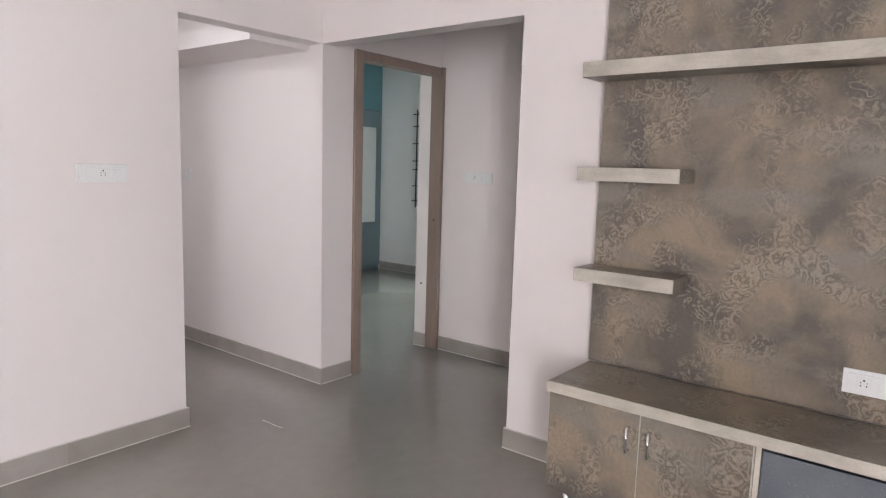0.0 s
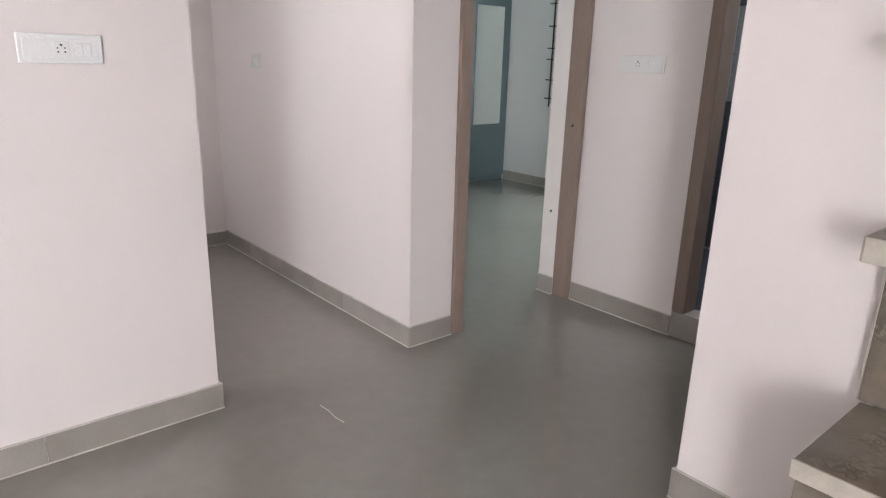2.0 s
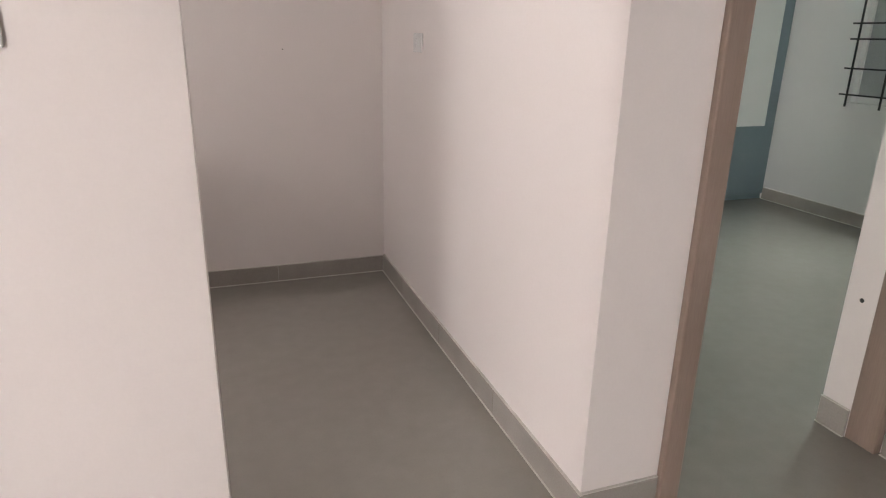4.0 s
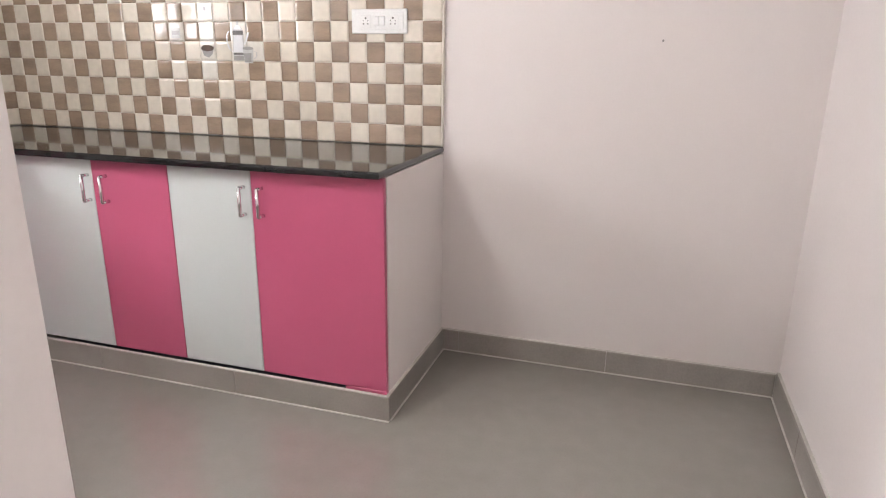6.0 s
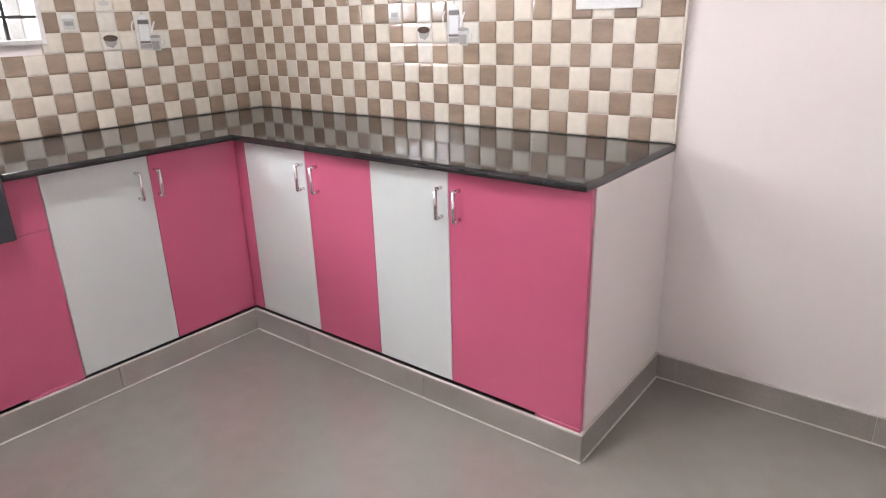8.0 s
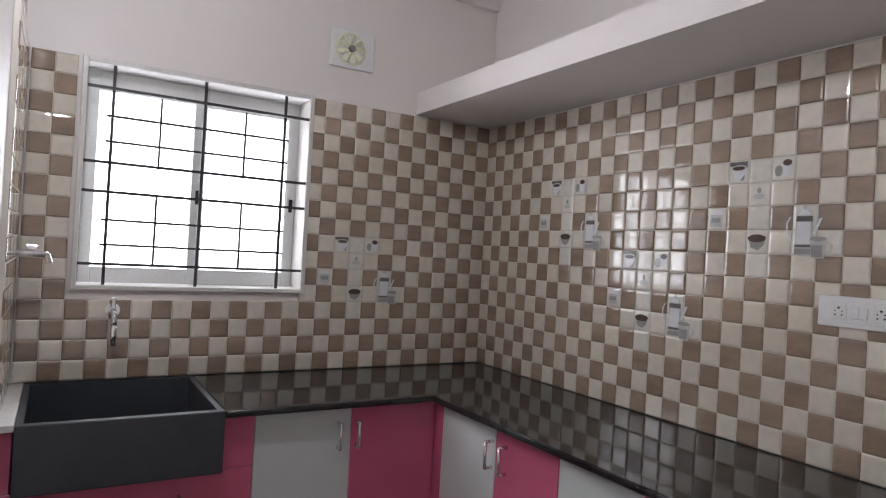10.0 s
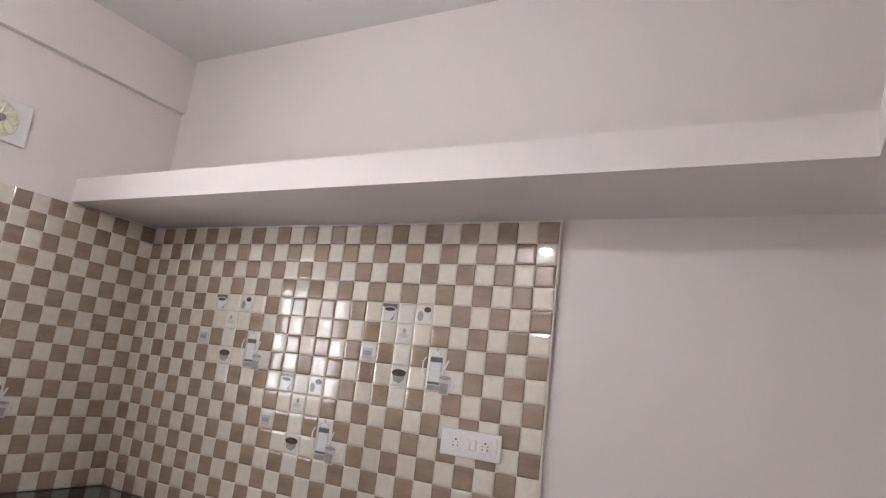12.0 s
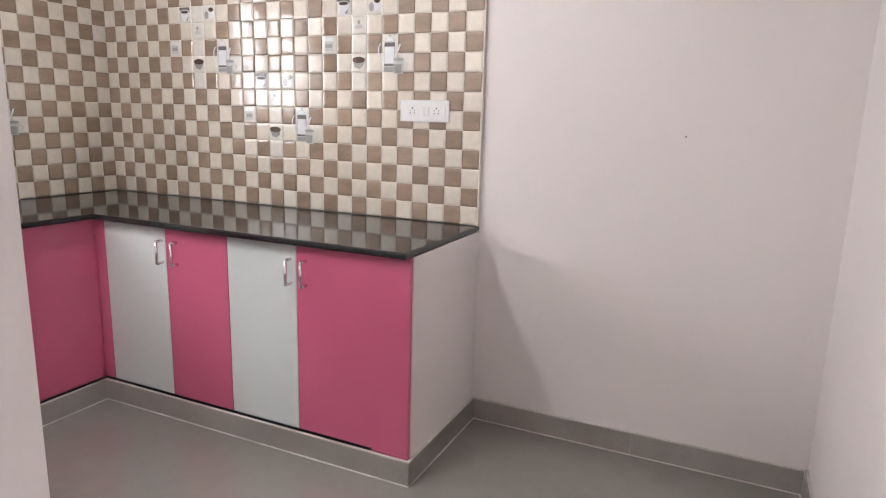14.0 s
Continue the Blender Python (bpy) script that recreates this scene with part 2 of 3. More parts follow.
DOOR_A, DOOR_B = 0.342, 1.132  # clear bedroom doorway
BED_X, BED_Y = 3.70, 3.05

ground = block((FAR_X - 0.2, BACK_Y - 0.2, -0.12), (BED_X + 0.2, 4.0, 0))
whole("floor", ground, FLOOR, "glossy grey stone-look floor tiles", "floor", "structure")
whole("ceiling", block((FAR_X - 0.2, BACK_Y - 0.2, H), (BED_X + 0.2, 4.0, H + 0.15)), CEIL, "white painted ceiling", "ceiling", "structure")

wall("wall_partition", [((FAR_X, 0.012, 0), (PART_X, PART_Y, H)), ((PART_X, 0.012, ARCH), (0.012, PART_Y, H))])
wall("wall_passage", [((0.012, 0.012, 0), (0.27, END_Y, H))])
wall("wall_door_head", [((0.27, 0.012, 2.13), (NOOK_X, 0.2, H)), ((DOOR_A - 0.055, 0.101, 0), (DOOR_A - 0.004, 0.2, 2.13)),
                        ((DOOR_B + 0.006, 0.087, 0), (NOOK_X, 0.2, 2.13))])
wall("wall_kitchen_end", [((WIN_X - 0.2, END_Y, 0), (0.27, END_Y + 0.2, H))])
WY0, WY1, WZ0, WZ1 = 0.335, 1.228, 1.205, 2.075
wall("wall_kitchen_window", [((WIN_X - 0.2, PART_Y, 0), (WIN_X, WY0, H)), ((WIN_X - 0.2, WY1, 0), (WIN_X, END_Y, H)),
                             ((WIN_X - 0.2, WY0, 0), (WIN_X, WY1, WZ0)), ((WIN_X - 0.2, WY0, WZ1), (WIN_X, WY1, H))])
wall("wall_television", [((0.012, BACK_Y, 0), (0.13, TV_Y, H)), ((0.012, TV_Y, ARCH), (0.13, 0.012, H))])
wall("wall_nook", [((NOOK_X, -0.70, 0), (NOOK_X + 0.13, 0.2, H)), ((NOOK_X, -1.42, 2.1), (NOOK_X + 0.13, -0.70, H)),
                   ((NOOK_X, -1.6, 0), (NOOK_X + 0.13, -1.42, H)), ((0.13, -1.6, 0), (NOOK_X, -1.5, H))])
wall("wall_living_back", [((FAR_X, BACK_Y - 0.15, 0), (-6.05, BACK_Y, H)), ((-4.85, BACK_Y - 0.15, 0), (0.13, BACK_Y, H)),
                          ((-6.05, BACK_Y - 0.15, 2.35), (-4.85, BACK_Y, H))])
wall("wall_living_far", [((FAR_X - 0.15, BACK_Y, 0), (FAR_X, PART_Y, H))])
wall("wall_bedroom_window", [((BED_X, 2.44, 0), (BED_X + 0.15, 4, H)), ((BED_X, 0.0, 0), (BED_X + 0.15, 1.3, H)),
                             ((BED_X, 1.3, 0), (BED_X + 0.15, 2.44, 0.9)), ((BED_X, 1.3, 2.1), (BED_X + 0.15, 2.44, H))],
     WHITEWALL, "white painted bedroom wall")
wall("wall_bedroom_far", [((0.27, 3.75, 0), (BED_X, 3.9, H))], WHITEWALL, "white painted bedroom wall")
wall("wall_bedroom_side", [((0.27, END_Y, 0), (0.4, 3.75, H)), ((NOOK_X + 0.13, 0.05, 0), (BED_X, 0.2, H))], WHITEWALL, "white painted bedroom wall")
# The gap high in this wall is unseen, added for the bathroom's fill light.
wall("wall_bathroom", [((2.5, -2.2, 0), (2.6, 0.05, H)), ((NOOK_X + 0.13, -2.2, 0), (2.5, -2.1, 2.2)), ((NOOK_X + 0.13, -2.2, 2.6), (2.5, -2.1, H)), ((NOOK_X + 0.13, -2.2, 2.2), (1.7, -2.1, 2.6)), ((2.2, -2.2, 2.2), (2.5, -2.1, 2.6)), ((NOOK_X + 0.13, -0.12, 0), (2.5, 0.05, H))],
     BATHGREY, "grey tiled bathroom wall")
bath = thing("bathroom_wainscot", (2.49, -1.2, 0), "near-black bathroom wall tiles with dark borders", "wall tiles", kind="structure")
for z0, z1, mt in ((0.13, 0.62, BATHDARK), (0.625, 1.115, BATHDARK), (1.12, 1.41, BATHGREY), (1.415, 1.70, BATHGREY), (1.705, 1.86, BATHDARK), (1.865, 2.15, BATHGREY)):
    for k in range(6):
        part("tile", block((2.478, -2.1 + k * 0.33, z0), (2.5, -2.1 + k * 0.33 + 0.326, z1), 0.002), mt, bath)
    for k in range(3):
        part("tile", block((1.31 + k * 0.39, -0.142, z0), (1.31 + k * 0.39 + 0.386, -0.12, z1), 0.002), mt, bath)
whole("bathroom_floor", block((NOOK_X + 0.02, -2.1, 0.002), (2.478, -0.142, 0.11)), BATHDARK, "dark grey tiled bathroom floor", "floor", "structure")

# wall beam above the kitchen window
whole("beam_kitchen", block((WIN_X, PART_Y, 2.70), (WIN_X + 0.035, END_Y, H), 0.004), PAINT, "painted concrete wall beam", "beam", "structure")

# storage slab that runs round two kitchen walls
loft_bm = bmesh.new()
outline = [(WIN_X, 1.765), (-0.416, 1.765), (-0.416, PART_Y), (0.012, PART_Y), (0.012, END_Y), (WIN_X, END_Y)]
low = [loft_bm.verts.new((x, y, 2.088)) for x, y in outline]
high = [loft_bm.verts.new((x, y, 2.196)) for x, y in outline]
loft_bm.faces.new(low[::-1])
loft_bm.faces.new(high)
for i in range(6):
    j = (i + 1) % 6
    loft_bm.faces.new((low[i], low[j], high[j], high[i]))
whole("loft_slab", loft_bm, LOFT, "white painted concrete storage loft slab", "loft shelf", "structure")


# ---- skirting ----
def skirting(name, runs, height=0.1, thick=0.012):
    """Tile pieces along walls; each run: start, end and the way it faces."""
    base = thing(name, (runs[0][0][0], runs[0][0][1], 0), "grey-beige tile skirting with white grout lines", "skirting", kind="structure")
    for (x0, y0), (x1, y1), (nx, ny) in runs:
        length = math.hypot(x1 - x0, y1 - y0)
        ux, uy = (x1 - x0) / length, (y1 - y0) / length
        at = 0.0
        while at < length - 1e-4:
            to = min(at + 0.6, length)
            ax, ay, bx, by = x0 + ux * at, y0 + uy * at, x0 + ux * (to - 0.0015), y0 + uy * (to - 0.0015)
            part("skirting_tile", block((min(ax, bx, ax + nx * thick, bx + nx * thick), min(ay, by, ay + ny * thick, by + ny * thick), 0.001),
                                        (max(ax, bx, ax + nx * thick, bx + nx * thick), max(ay, by, ay + ny * thick, by + ny * thick), height), 0.0015), SKIRT, base)
            at = to
        w = thick + 0.005
        part("grout_line", block((min(x0, x1, x0 + nx * w, x1 + nx * w), min(y0, y1, y0 + ny * w, y1 + ny * w), 0.0),
                                 (max(x0, x1, x0 + nx * w, x1 + nx * w), max(y0, y1, y0 + ny * w, y1 + ny * w), 0.0035)), GROUT, base)
        part("grout_cap", block((min(x0, x1, x0 + nx * thick * 0.8, x1 + nx * thick * 0.8), min(y0, y1, y0 + ny * thick * 0.8, y1 + ny * thick * 0.8), height),
                                (max(x0, x1, x0 + nx * thick * 0.8, x1 + nx * thick * 0.8), max(y0, y1, y0 + ny * thick * 0.8, y1 + ny * thick * 0.8), height + 0.0025)), GROUT, base)
    return base


skirting("baseboard_living", [((PART_X + 0.012, 0.012), (FAR_X, 0.012), (0, -1)), ((PART_X, PART_Y + 0.012), (PART_X, 0.012), (1, 0)), ((0.012, TV_Y + 0.012), (0.012, BACK_Y), (-1, 0)), ((0.012, TV_Y), (0.13, TV_Y), (0, 1))], 0.101)
skirting("baseboard_column", [((0.012, 0.0), (0.012, END_Y - 0.012), (-1, 0)), ((0.012, 0.012), (0.268, 0.012), (0, -1))], 0.1)
skirting("baseboard_kitchen", [((0.0, END_Y), (-1.278, END_Y), (0, -1)), ((-1.278, 1.6125), (-1.278, END_Y - 0.012), (1, 0)),
                               ((-1.266, 1.612), (-2.812, 1.612), (0, -1)), ((-2.812, 1.60), (-2.812, PART_Y), (1, 0)), ((-2.80, PART_Y), (PART_X, PART_Y), (0, 1))], 0.091)
skirting("baseboard_nook", [((NOOK_X, -0.03), (NOOK_X, -0.676), (-1, 0)), ((DOOR_B + 0.006, 0.088), (DOOR_B + 0.006, 0.2), (-1, 0))], 0.104)
skirting("baseboard_bedroom", [((BED_X, 0.2), (BED_X, BED_Y), (-1, 0))], 0.1)
sill_step = thing("bathroom_threshold", (NOOK_X, -1.06, 0), "raised grey tiled bathroom threshold", "threshold", kind="structure")
part("riser", block((NOOK_X - 0.012, -1.5, 0.0), (NOOK_X + 0.11, -0.678, 0.135), 0.003), SKIRT, sill_step)
part("grout_line", block((NOOK_X - 0.006, -1.37, 0.135), (NOOK_X + 0.1, -0.747, 0.139)), GROUT, sill_step)

# ---- doorways ----
def door_frame(name, base, boards, label):
    ob = thing(name, base, label, "door frame", kind="structure")
    for n, a, b in boards:
        part(n, block(a, b, 0.004, 2), FRAMEWOOD, ob)
    return ob


bedroom_frame = door_frame("door_1", (0.7, 0.05, 0), [
    ("jamb", (0.272, -0.008, 0.002), (DOOR_A, 0.1, 2.13)), ("jamb", (DOOR_B, -0.026, 0.002), (NOOK_X - 0.004, 0.085, 2.13)),
    ("head", (DOOR_A + 0.0005, -0.008, 2.07), (DOOR_B - 0.0005, 0.098, 2.128)),
    ("stop", (DOOR_A + 0.0005, 0.06, 0.002), (DOOR_A + 0.024, 0.099, 2.069))],
    "brown painted wooden door frame without a leaf")
part("bolt_hole", rod(bmesh.new(), (DOOR_B - 0.001, 0.03, 1.0), (DOOR_B + 0.004, 0.03, 1.0), 0.008), HOLE, bedroom_frame)
part("bolt_hole", rod(bmesh.new(), (DOOR_B + 0.004, 0.14, 0.5), (DOOR_B + 0.010, 0.14, 0.5), 0.008), HOLE, bedroom_frame)
door_frame("door_2", (NOOK_X, -1.06, 0), [
    ("jamb", (NOOK_X - 0.014, -0.745, 0.136), (NOOK_X + 0.1, -0.677, 2.1)), ("jamb", (NOOK_X - 0.012, -1.46, 0.14), (NOOK_X + 0.1, -1.38, 2.1)),
    ("head", (NOOK_X - 0.012, -1.379, 2.02), (NOOK_X + 0.1, -0.746, 2.098))], "brown wooden frame of the dark bathroom doorway")

# ---- living room ----
def plate(name, centre, right, normal, wide, high, label, layout):
    """A modular switch plate; layout: list of (offset, kind)."""
    c, r, n = Vector(centre), Vector(right), Vector(normal)
    up = Vector((0, 0, 1))

    def brick(u0, u1, v0, v1, d0, d1, bevel=0.0):
        p, q = c + r * u0 + up * v0 + n * d0, c + r * u1 + up * v1 + n * d1
        return block([min(p[i], q[i]) for i in range(3)], [max(p[i], q[i]) for i in range(3)], bevel, 2)

    ob = thing(name, centre, label, "switch plate")
    part("frame", brick(-wide / 2, wide / 2, -high / 2, high / 2, 0, 0.009, 0.003), PLASTIC, ob)
    part("insert", brick(-wide / 2 + 0.014, wide / 2 - 0.014, -high / 2 + 0.014, high / 2 - 0.014, 0.008, 0.0115, 0.001), PLASTIC, ob)
    for off, kind in layout:
        if kind == "switch":
            part("rocker", brick(off - 0.0105, off + 0.0105, -0.017, 0.017, 0.011, 0.0155, 0.002), PLASTIC, ob)
        else:
            s = part("socket", brick(off - 0.021, off + 0.021, -0.021, 0.021, 0.011, 0.0132, 0.001), PLASTIC, ob)
            for u, v, rad in ((0, 0.011, 0.0036), (-0.009, -0.009, 0.0027), (0.009, -0.009, 0.0027), (-0.0095, 0.002, 0.0022), (0.0095, 0.002, 0.0022)):
                p = c + r * (off + u) + up * v
                part("hole", rod(bmesh.new(), p + n * 0.0125, p + n * 0.0142, rad, 8), HOLE, s)
    return ob


plate("switch_plate", (-1.303, 0.012, 1.331), (1, 0, 0), (0, -1, 0), 0.224, 0.084, "white plastic plate with socket and switches on a pink wall",
      [(0.0, "socket"), (0.047, "switch"), (0.07, "switch")])
plate("switch_plate", (NOOK_X, -0.345, 1.334), (0, -1, 0), (-1, 0, 0), 0.256, 0.082, "white plastic switch plate beside the bedroom door", [(-0.02, "socket"), (0.03, "switch"), (-0.075, "switch")])
plate("switch_plate", (0.012, 1.56, 1.292), (0, -1, 0), (-1, 0, 0), 0.12, 0.08, "small white switch plate on the passage wall", [(0.0, "switch")])
plate("switch_plate", (-0.028, -2.93, 0.70), (0, -1, 0), (-1, 0, 0), 0.24, 0.088, "white socket plate on the patterned television panel", [(-0.055, "socket"), (0.02, "switch"), (0.05, "switch")])
plate("switch_plate", (-1.527, 2.1925, 1.309), (1, 0, 0), (0, -1, 0), 0.224, 0.088, "white plastic plate with sockets on checkered tiles",
      [(-0.052, "socket"), (-0.008, "switch"), (0.014, "switch"), (0.058, "socket")])

panel = thing("media_wall_cladding", (0, -2.7, 0.575), "dark taupe burl-patterned laminate wall panel", "wall panel")
for z0, z1 in ((0.564, 1.795), (1.797, 2.43)):
    part("board", block((-0.028, -3.62, z0), (0.012, -1.838, z1), 0.001), BURL, panel)
part("edge_strip", block((-0.0285, -1.8378, 0.564), (0.012, -1.8345, 2.43)), EDGEWOOD, panel)


def shelf(y0, y1, z0, z1, label):
    ob = thing("floating_shelf", (0, (y0 + y1) / 2, z0), label, "shelf", "floating shelves")
    part("board", block((-0.20, y0, z0 + 0.002), (-0.0295, y1, z1), 0.001), BURL, ob)
    part("front_edge", block((-0.206, y0, z0), (-0.2003, y1, z1 + 0.001), 0.001), EDGEWOOD, ob, "pale wood-look edge")
    part("end_edge", block((-0.2, y1 + 0.0003, z0), (-0.0295, y1 + 0.005, z1 + 0.001), 0.001), EDGEWOOD, ob)


shelf(-3.62, -1.822, 1.784, 1.842, "long floating laminate shelf with pale front edge")
shelf(-2.242, -1.822, 1.367, 1.421, "short floating laminate shelf with pale front edge")
shelf(-2.248, -1.83, 0.946, 1.0, "short lower floating laminate shelf with figured edge")

cab = thing("television_cabinet", (-0.2, -2.7, 0), "low burl-patterned television cabinet with chrome handles", "cabinet")
part("top", block((-0.405, -3.62, 0.522), (-0.0295, -1.844, 0.561), 0.0015), BURL, cab)
part("top_edge", block((-0.411, -3.62, 0.519), (-0.4053, -1.842, 0.5625), 0.001), EDGEWOOD, cab)
part("side", block((-0.39, -1.87, 0.108), (-0.03, -1.853, 0.521)), BURL, cab)
part("side", block((-0.39, -3.61, 0.108), (-0.03, -3.592, 0.521)), BURL, cab)
part("divider", block((-0.385, -2.64, 0.108), (-0.03, -2.622, 0.521)), LIPPING, cab)
part("divider", block((-0.385, -3.25, 0.108), (-0.03, -3.232, 0.521)), LIPPING, cab)
part("bottom", block((-0.385, -3.592, 0.108), (-0.03, -1.87, 0.126)), BURL, cab)
part("back", block((-0.04, -3.592, 0.127), (-0.03, -1.87, 0.520)), BATHDARK, cab)
for y0, y1, hy in ((-2.228, -1.853, -2.19), (-2.617, -2.233, -2.272), (-3.6, -3.235, -3.3)):
    d = part("door", block((-0.402, y0, 0.11), (-0.386, y1, 0.518), 0.001), BURL, cab)
    part("lipping", block((-0.4025, y0 - 0.0038, 0.11), (-0.386, y0 - 0.0003, 0.518)), LIPPING, d)
    part("handle", bent(bmesh.new(), [(-0.402, hy, 0.46), (-0.428, hy, 0.46), (-0.428, hy, 0.37), (-0.402, hy, 0.37)], 0.0055), CHROME, d, "chrome bow handle", True)
part("drawer_front", block((-0.396, -3.228, 0.128), (-0.384, -2.645, 0.505), 0.001), BATHDARK, cab, "smoky dark glass flap")
for y in (-1.93, -2.64, -3.5):
    for x in (-0.36, -0.08):
        part("leg", rod(bmesh.new(), (x, y, 0), (x, y, 0.109), 0.016, 14), CHROME, cab, smooth=True)

balcony = thing("window_2", (-5.45, BACK_Y - 0.07, 0), "white framed balcony door with clear panes", "window", kind="structure")
for y0, y1 in ((-6.05, -5.46), (-5.44, -4.85)):
    for a, b in (((y0, 0.0), (y0 + 0.05, 2.35)), ((y1 - 0.05, 0.0), (y1, 2.35)), ((y0 + 0.05, 0.0), (y1 - 0.05, 0.06)), ((y0 + 0.05, 2.29), (y1 - 0.05, 2.35))):
        part("frame", block((a[0], BACK_Y - 0.1, a[1] + 0.001), (b[0], BACK_Y - 0.05, b[1] - 0.001), 0.002), ALUMINIUM, balcony)
    pane = part("pane", block((y0 + 0.05, BACK_Y - 0.078, 0.06), (y1 - 0.05, BACK_Y - 0.072, 2.29)), GLASS, balcony)
    pane.visible_shadow = False

# ---- bedroom ----
wardrobe = thing("wardrobe", (2.6, 3.4, 0), "blue-grey fitted wardrobe with mirror and teal top", "wardrobe")
part("carcass", block((1.3, BED_Y + 0.022, 0.0), (BED_X - 0.004, 3.74, H - 0.01)), WARDROBE, wardrobe)
for x0, x1 in ((1.31, 1.93), (1.934, 2.53), (2.534, 3.108), (3.112, BED_X - 0.006)):
    d = part("door", block((x0, BED_Y, 0.05), (x1, BED_Y + 0.02, 2.11), 0.002), WARDROBE, wardrobe)
    part("loft_door", block((x0, BED_Y, 2.118), (x1, BED_Y + 0.02, 2.96), 0.002), TEAL, wardrobe, "teal upper door")
    if x1 > 3.2:
        part("mirror", block((3.18, BED_Y - 0.006, 0.645), (3.585, BED_Y - 0.001, 1.895), 0.001), MIRROR, d, "tall rectangular mirror")
    part("lock", rod(bmesh.new(), (x0 + 0.05, BED_Y - 0.012, 1.05), (x0 + 0.05, BED_Y, 1.05), 0.012, 12), CHROME, d)

bedwin = thing("window_3", (BED_X, 1.87, 0.9), "bedroom window with black iron grille", "window", kind="structure")
for y in (2.42, 2.14, 1.86, 1.58, 1.36):
    part("bar", block((BED_X - 0.016, y - 0.006, 0.87), (BED_X - 0.006, y + 0.006, 2.12)), BLACKBAR, bedwin)
for z in (0.96, 1.15, 1.36, 1.47, 1.69, 1.91, 2.06):
    part("bar", block((BED_X - 0.028, 1.25, z - 0.006), (BED_X - 0.017, 2.475, z + 0.006)), BLACKBAR, bedwin)
for y0, y1 in ((1.3, 1.865), (1.875, 2.44)):
    for a, b in (((y0, 0.9), (y0 + 0.045, 2.1)), ((y1 - 0.045, 0.9), (y1, 2.1)), ((y0 + 0.045, 0.9), (y1 - 0.045, 0.95)), ((y0 + 0.045, 2.05), (y1 - 0.045, 2.1))):
        part("frame", block((BED_X + 0.06, a[0] + 0.001, a[1] + 0.001), (BED_X + 0.1, b[0] - 0.001, b[1] - 0.001), 0.002), ALUMINIUM, bedwin)

part("shutter_pane", block((BED_X + 0.076, 1.921, 0.951), (BED_X + 0.084, 2.394, 2.049)), BATHGREY, bedwin, "closed grey frosted pane")
clear = part("pane", block((BED_X + 0.077, 1.346, 0.951), (BED_X + 0.083, 1.819, 2.049)), GLASS, bedwin)
clear.visible_shadow = False

# ---- kitchen ----
TOP = 0.85
side = whole("counter_side_wall", block((-1.308, 1.637, 0.0), (-1.278, END_Y, 0.826)), PAINT, "pink painted masonry end of the counter", "counter side", "structure")

UNDER = 0.827


def granite_slab(outline, rounded):
    """A slab of the worktop; rounded(p, q) says which of its edges have a nosing."""
    bm = bmesh.new()
    lo = [bm.verts.new((x, y, UNDER)) for x, y in outline]
    hi = [bm.verts.new((x, y, TOP)) for x, y in outline]
    bm.faces.new(lo[::-1])
    bm.faces.new(hi)
    for i in range(len(outline)):
        j = (i + 1) % len(outline)
        bm.faces.new((lo[i], lo[j], hi[j], hi[i]))
    nosing = [e for e in bm.edges if abs(e.verts[0].co.z - e.verts[1].co.z) < 1e-5 and rounded(*(v.co for v in e.verts))]
    bmesh.ops.bevel(bm, geom=nosing, offset=0.009, segments=3, affect="EDGES", profile=0.5)
    return bm


worktop = thing("worktop", (-2.3, 1.9, UNDER), "polished black granite worktop with rounded edge", "worktop")
part("slab", granite_slab([(WIN_X, 0.785), (-2.762, 0.785), (-2.762, 1.5735), (WIN_X, 1.5735)],
                          lambda p, q: abs(p.x + 2.762) < 1e-4 and abs(q.x + 2.762) < 1e-4), GRANITE, worktop)
part("slab", granite_slab([(WIN_X, 1.574), (-2.762, 1.574), (-1.276, 1.574), (-1.276, END_Y), (WIN_X, END_Y)],
                          lambda p, q: min(p.x, q.x) > -2.763 and (abs(p.y - q.y) < 1e-4 and p.y < 1.6 or abs(p.x - q.x) < 1e-4)), GRANITE, worktop)


def handle_y(x, y, z0, z1):
    return bent(bmesh.new(), [(x, y, z1), (x, y - 0.03, z1), (x, y - 0.03, z0), (x, y, z0)], 0.0064)


def handle_x(x, y, z0, z1):
    return bent(bmesh.new(), [(x, y, z1), (x + 0.03, y, z1), (x + 0.03, y, z0), (x, y, z0)], 0.0064)


def base_unit_y(x0, x1, doors, label, cover=None):
    ob = thing("base_cabinet", ((x0 + x1) / 2, 1.9, 0), label, "cabinet", "kitchen base cabinets")
    part("body", block((x0 + 0.001, 1.637, 0.112), (x1 - 0.001, END_Y, 0.826)), LIPPING, ob)
    # Added support, coloured dark so the gap below the doors looks shaded.
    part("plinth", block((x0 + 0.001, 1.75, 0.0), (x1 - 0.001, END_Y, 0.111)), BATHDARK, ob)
    for a, b, mt, hx in doors:
        d = part("door", block((a + 0.001, 1.616, 0.102), (b - 0.001, 1.635, 0.825), 0.0015), mt, ob, "pink laminate door" if mt is PINK else "white laminate door")
        if hx:
            part("handle", handle_y(hx, 1.616, 0.675, 0.766), CHROME, d, "chrome bow handle", True)
    if cover:
        part("filler_strip", block((cover[0], 1.615, 0.0885), (cover[1], 1.634, 0.1015), 0.001), PINK, ob)


